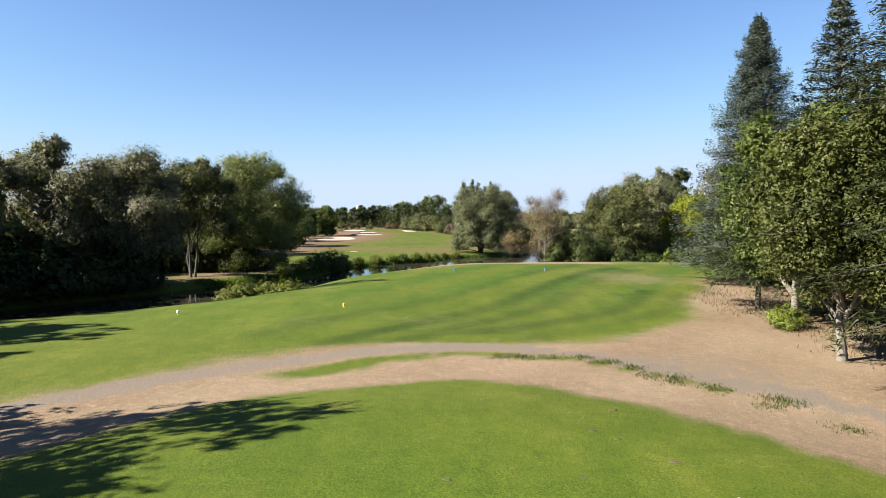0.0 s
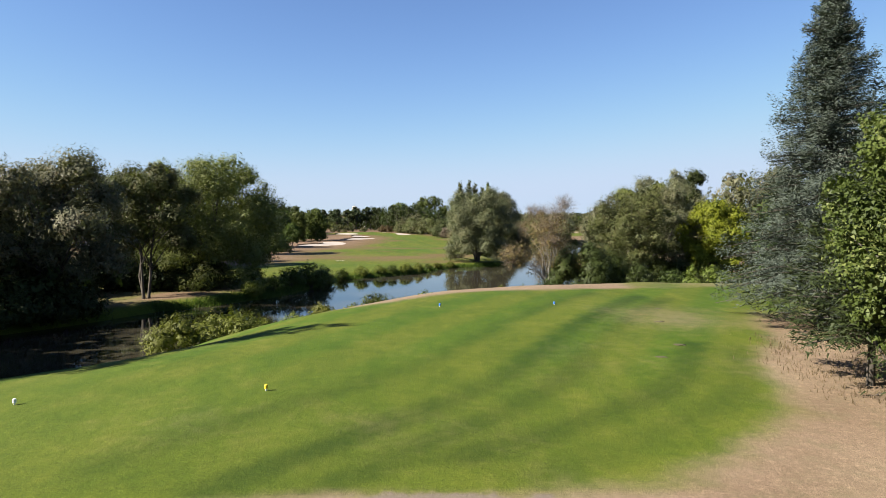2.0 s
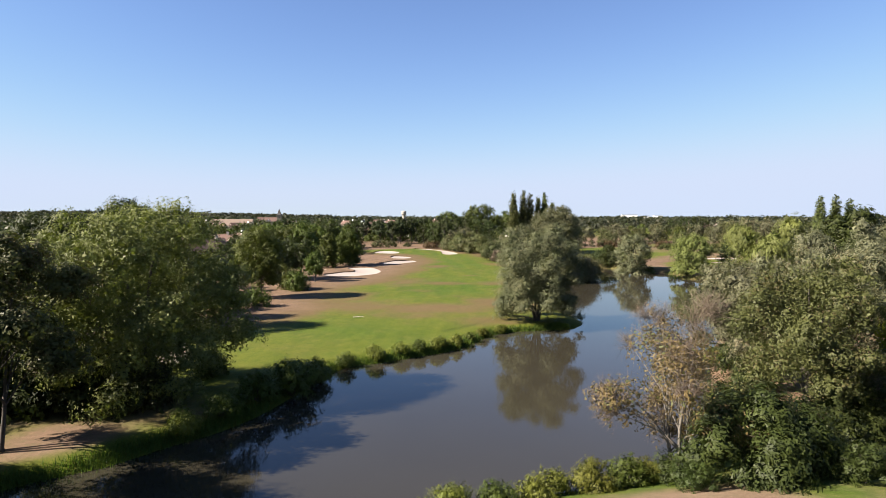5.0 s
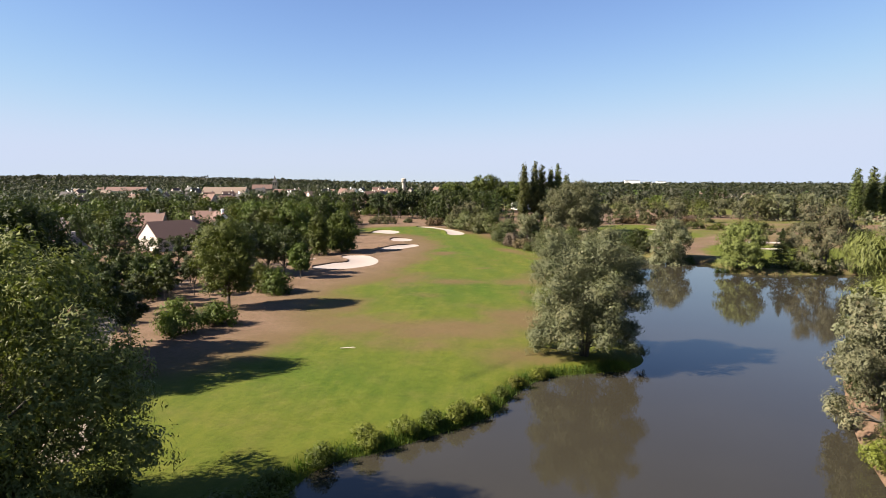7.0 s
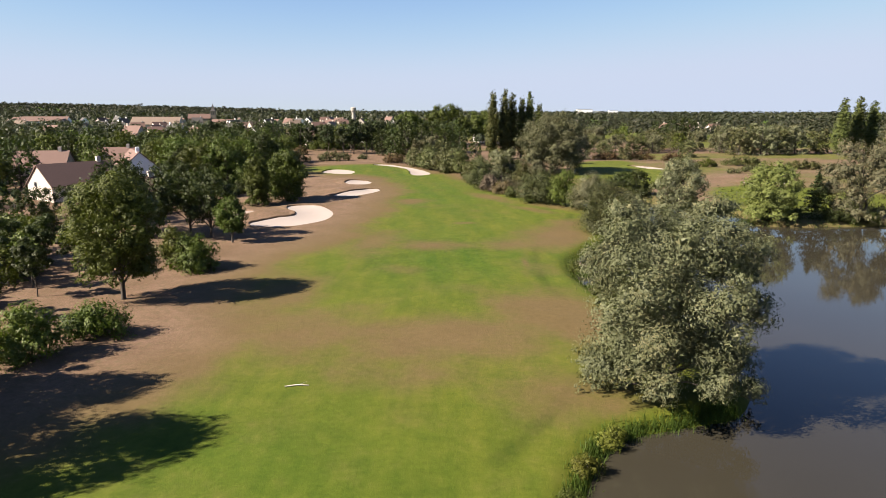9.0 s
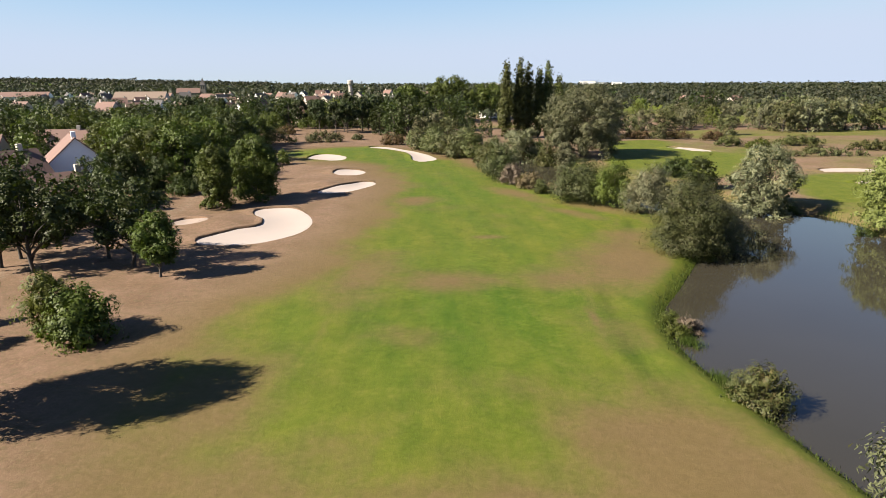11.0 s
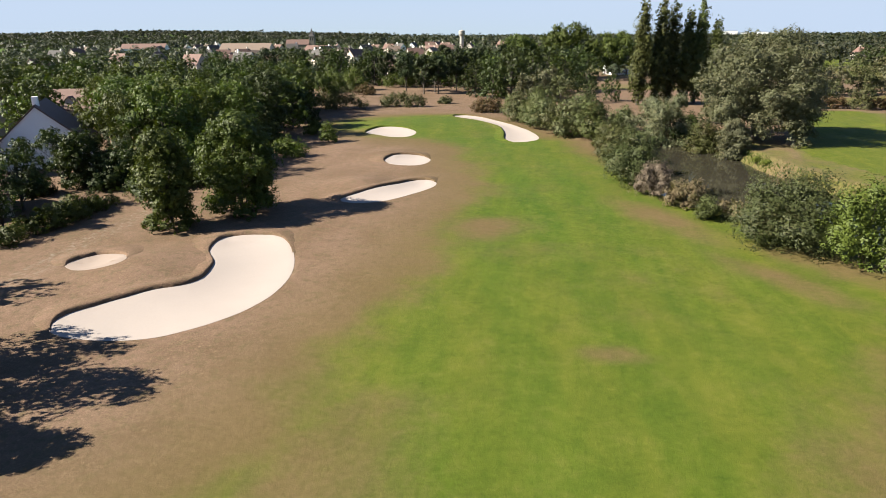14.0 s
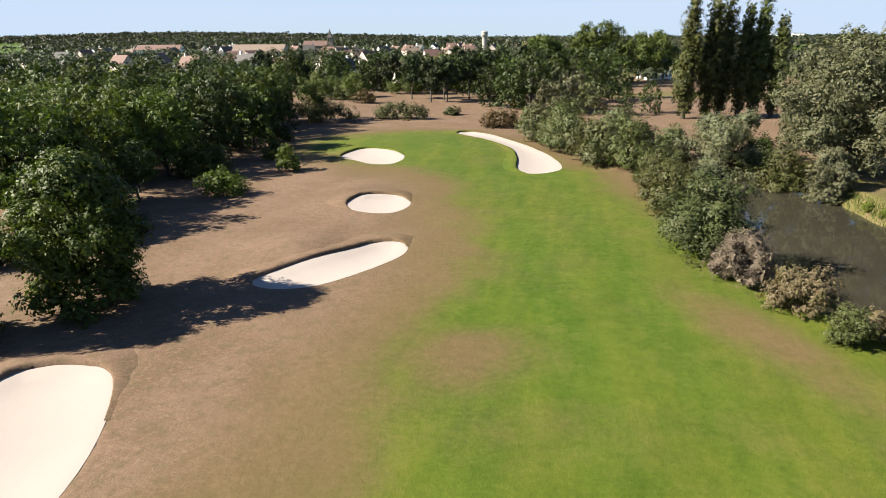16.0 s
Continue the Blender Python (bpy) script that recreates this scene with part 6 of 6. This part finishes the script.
brown = house("village_house", -97, 470, 10, 11, 8.5, 3.8, 7.4, M_WALL, M_ROOFTAN, "cream house with a tan tiled roof", "houses of the village")
rngh = np.random.default_rng(300)
placed = [(-122, 478), (-79, 438), (-97, 470)]
for x, y, t in ((15, 480, 30), (-60, 470, 100), (190, 626, 10), (204, 632, 60), (216, 628, 20), (180, 640, 90)):
    copy_thing((white, red, brown)[0 if x > -200 and x < 100 else 1], pose(x, y, ground_at(x, y), 0, 0, t))
    placed.append((x, y))
tries = 0
while len(placed) < 78 and tries < 5000:
    tries += 1
    y = rngh.uniform(470, 960)
    x = rngh.uniform(-0.66, -0.02) * y
    if any(math.hypot(x - a, y - b) < 17 for a, b in placed):
        continue
    placed.append((x, y))
    copy_thing((white, red, brown, red)[len(placed) % 4], pose(x, y, ground_at(x, y), 0, 0, rngh.uniform(0, 180)) @ Matrix.Diagonal((1, 1, rngh.uniform(0.9, 1.25), 1)))


def church(x, y):
    ob = thing("church", x, y, ground_at(x, y), "stone village church with a square tower and pointed slate spire", "church", turn=10)
    part("tower", box("tower", -3, 3, -3, 3, -0.5, 16.5, M_STONE), ob)
    bm = bmesh.new()
    b = [bm.verts.new(p) for p in ((-3.3, -3.3, 16.5), (3.3, -3.3, 16.5), (3.3, 3.3, 16.5), (-3.3, 3.3, 16.5))]
    m = [bm.verts.new(p) for p in ((-1.9, -1.9, 19), (1.9, -1.9, 19), (1.9, 1.9, 19), (-1.9, 1.9, 19))]
    t = bm.verts.new((0, 0, 25.5))
    for k in range(4):
        j = (k + 1) % 4
        bm.faces.new((b[k], b[j], m[j], m[k]))
        bm.faces.new((m[k], m[j], t))
    bm.faces.new(b[::-1])
    part("spire", from_bm("spire", bm, M_SLATE), ob)
    part("nave_wall", gable_walls("nave_wall", 26, 10, 8, 13, M_STONE), ob, at=pose(-16, 0, 0))
    part("nave_roof", gable_roof("nave_roof", 26, 10, 8, 13, 0.4, 0.3, M_ROOFBROWN), ob, at=pose(-16, 0, 0))
    for side in (-1, 1):
        for k in (-1, 1):
            part("belfry_opening", box("belfry_opening", k * 1.2 - 0.5, k * 1.2 + 0.5, min(side * 3, side * 3.06), max(side * 3, side * 3.06), 12.2, 15.2, M_GLASS), ob)


church(-293, 875)


def lathe(profile, sides, mat, name):
    vs, fs = [], []
    for r, z in profile:
        for s in range(sides):
            a = 2 * math.pi * s / sides
            vs.append((r * math.cos(a), r * math.sin(a), z))
    for k in range(len(profile) - 1):
        for s in range(sides):
            t = (s + 1) % sides
            fs.append((k * sides + s, k * sides + t, (k + 1) * sides + t, (k + 1) * sides + s))
    return mesh_np(name, vs, fs, mat, False)


def water_tower(x, y):
    ob = thing("water_tower", x, y, ground_at(x, y), "pale concrete water tower with a wider tank", "water tower")
    part("shaft", lathe(((2.4, -0.5), (2.1, 14), (2.2, 15.5)), 20, M_CONCRETE, "shaft"), ob)
    part("tank", lathe(((2.2, 15.5), (3.3, 17.4), (3.3, 20.6), (2.9, 21.1), (0.05, 21.7)), 20, M_CONCRETE, "tank"), ob)
    part("mast", lathe(((0.12, 21.6), (0.08, 24.2), (0.01, 24.3)), 8, M_CONCRETE, "mast"), ob)


water_tower(-117, 846)


def long_hall(x, y, turn, w, d, eave, ridge, wall, roof, label):
    ob = thing("long_hall", x, y, ground_at(x, y), label, "building", turn=turn)
    part("wall", gable_walls("wall", w, d, eave, ridge - 0.05, wall), ob)
    part("roof", gable_roof("roof", w, d, eave, ridge, 0.6, 0.3, roof), ob)
    n = max(3, int(w / 5))
    for k in range(n):
        u = -w / 2 + (k + 0.5) * w / n
        win = part("window", box("window", u - 1.1, u + 1.1, -d / 2 - 0.06, -d / 2, 1.0, min(3.0, eave - 0.5), M_SHUTTER), ob)
        part("pane", box("pane", u - 0.9, u + 0.9, -d / 2 - 0.09, -d / 2 - 0.05, 1.2, min(2.8, eave - 0.7), M_GLASS), win)
    return ob


long_hall(-286, 706, 8, 44, 22, 5.0, 11.5, M_WALL, M_ROOFTAN, "long hall with a broad tan tiled roof")
long_hall(-452, 800, 12, 46, 16, 6.0, 10.5, M_WHITEWALL, M_ROOFRED, "long white building with a red roof")
long_hall(-240, 760, -10, 26, 14, 4.5, 8.5, M_WALL, M_ROOFRED, "long cream building with a red roof")
for x, y, w, h in ((545, 2650, 60, 26), (600, 2660, 50, 20), (660, 2655, 34, 22), (180, 2700, 40, 18)):
    ob = thing("white_block", x, y, ground_at(x, y), "large white block of buildings on the horizon", "building", "white blocks on the horizon")
    part("wall", box("wall", -w / 2, w / 2, -10, 10, -2, h, M_WHITEWALL), ob)
    part("roof", box("roof", -w / 2 - 0.5, w / 2 + 0.5, -10.5, 10.5, h, h + 0.8, M_CONCRETE), ob)

# ---- small things on the course ----
M_YELLOWPAINT = plain("yellow_paint", (0.615, 0.451, 0.0246), 0.45, 0.05)
M_BLUEPAINT = plain("blue_paint", (0.0328, 0.131, 0.508), 0.45, 0.05)
M_WHITEPAINT = plain("white_paint", (0.656, 0.656, 0.64), 0.45, 0.05)
M_DEADWOOD = bark("bleached_wood", (0.279, 0.246, 0.205), (0.508, 0.467, 0.41))


def tee_marker(x, y, mat, label):
    ob = thing("tee_marker", x, y, ground_at(x, y), label, "tee marker", "tee markers on the lawn")
    part("post", lathe(((0.025, -0.1), (0.025, 0.06), (0.02, 0.07)), 12, M_WHITEPAINT, "post"), ob)
    part("head", lathe(((0.02, 0.06), (0.055, 0.07), (0.058, 0.175), (0.048, 0.20), (0.008, 0.21)), 14, mat, "head"), ob)


M_SOIL = plain("dry_soil", (0.046, 0.039, 0.015), 0.95, 0.5, 9.0, 0.01)


def divot(seed, x, y, r):
    """A ragged scar of bare soil and dead turf, a little proud of the lawn."""
    rng = np.random.default_rng(seed)
    ob = thing("divot", x, y, ground_at(x, y), "ragged divot of bare soil in mown turf", "divot", "divots in the lawn")
    rings, m = [], 16
    for share, z in ((1.0, -0.02), (0.85, 0.004), (0.45, 0.008)):
        rings.append([(math.cos(a) * r * share * q, 0.55 * math.sin(a) * r * share * q, z + 0.002 * rng.normal()) for a, q in zip(np.linspace(0, 2 * np.pi, m, endpoint=False), rng.uniform(0.6, 1.25, m))])
    verts = [p for ring in rings for p in ring] + [(0, 0, 0.007)]
    faces = [(k * m + j, k * m + (j + 1) % m, (k + 1) * m + (j + 1) % m) for k in range(2) for j in range(m)]
    faces += [(k * m + j, (k + 1) * m + (j + 1) % m, (k + 1) * m + j) for k in range(2) for j in range(m)]
    faces += [(2 * m + j, 2 * m + (j + 1) % m, 3 * m) for j in range(m)]
    part("soil", mesh_np("soil", verts, faces, M_SOIL, True), ob)


for k, (x, y, r) in enumerate(SCARS):
    divot(420 + k, x, y, 0.42 * r)

tee_marker(-4.9, 30.5, M_YELLOWPAINT, "yellow tee marker on mown grass")
tee_marker(-12.8, 29.9, M_WHITEPAINT, "white tee marker on mown grass")
tee_marker(0.74, 47.6, M_BLUEPAINT, "blue tee marker on mown grass")
tee_marker(7.8, 48.5, M_BLUEPAINT, "blue tee marker on mown grass")
tee_marker(4.45, 9.15, M_WHITEPAINT, "white tee marker on mown grass")

def dead_branch(name, seed, x, y, z, turn, size, label):
    rng = np.random.default_rng(seed)
    limbs = [[(0, 0, 0, 0.05 * size), (0.9 * size, 0.1, 0.5 * size, 0.035 * size), (1.9 * size, 0.3, 0.8 * size, 0.012 * size)]]
    for k in range(9):
        u = 0.25 + 0.08 * k
        b = np.array((1.9 * size * u, 0.2 * u, 0.8 * size * u))
        e = b + np.array((0.6, rng.normal() * 0.7, 0.5 + 0.3 * rng.random())) * size * 0.8
        limbs.append([(*b, 0.024 * size), (*((b + e) / 2 + rng.normal(size=3) * 0.05), 0.016 * size), (*e, 0.006 * size)])
    ob = thing(name, x, y, z, label, "branch", turn=turn)
    part("wood", mesh_np("wood", *tubes(limbs, 5), M_DEADWOOD, True), ob)


dead_branch("dead_branch", 401, 28.0, 198.0, WATER - 0.1, 120, 0.7, "bleached dead branch standing in the water")
log = thing("fallen_branch", -19.8, 136.2, ground_at(-19.8, 136.2), "bleached fallen branch on the fairway", "branch", turn=10)
part("wood", mesh_np("wood", *tubes([[(-0.9, 0, 0.06, 0.05), (0, 0.1, 0.08, 0.06), (0.9, -0.05, 0.05, 0.03)], [(0.2, 0.08, 0.08, 0.03), (0.7, 0.4, 0.16, 0.01)]], 6), M_DEADWOOD, True), log)
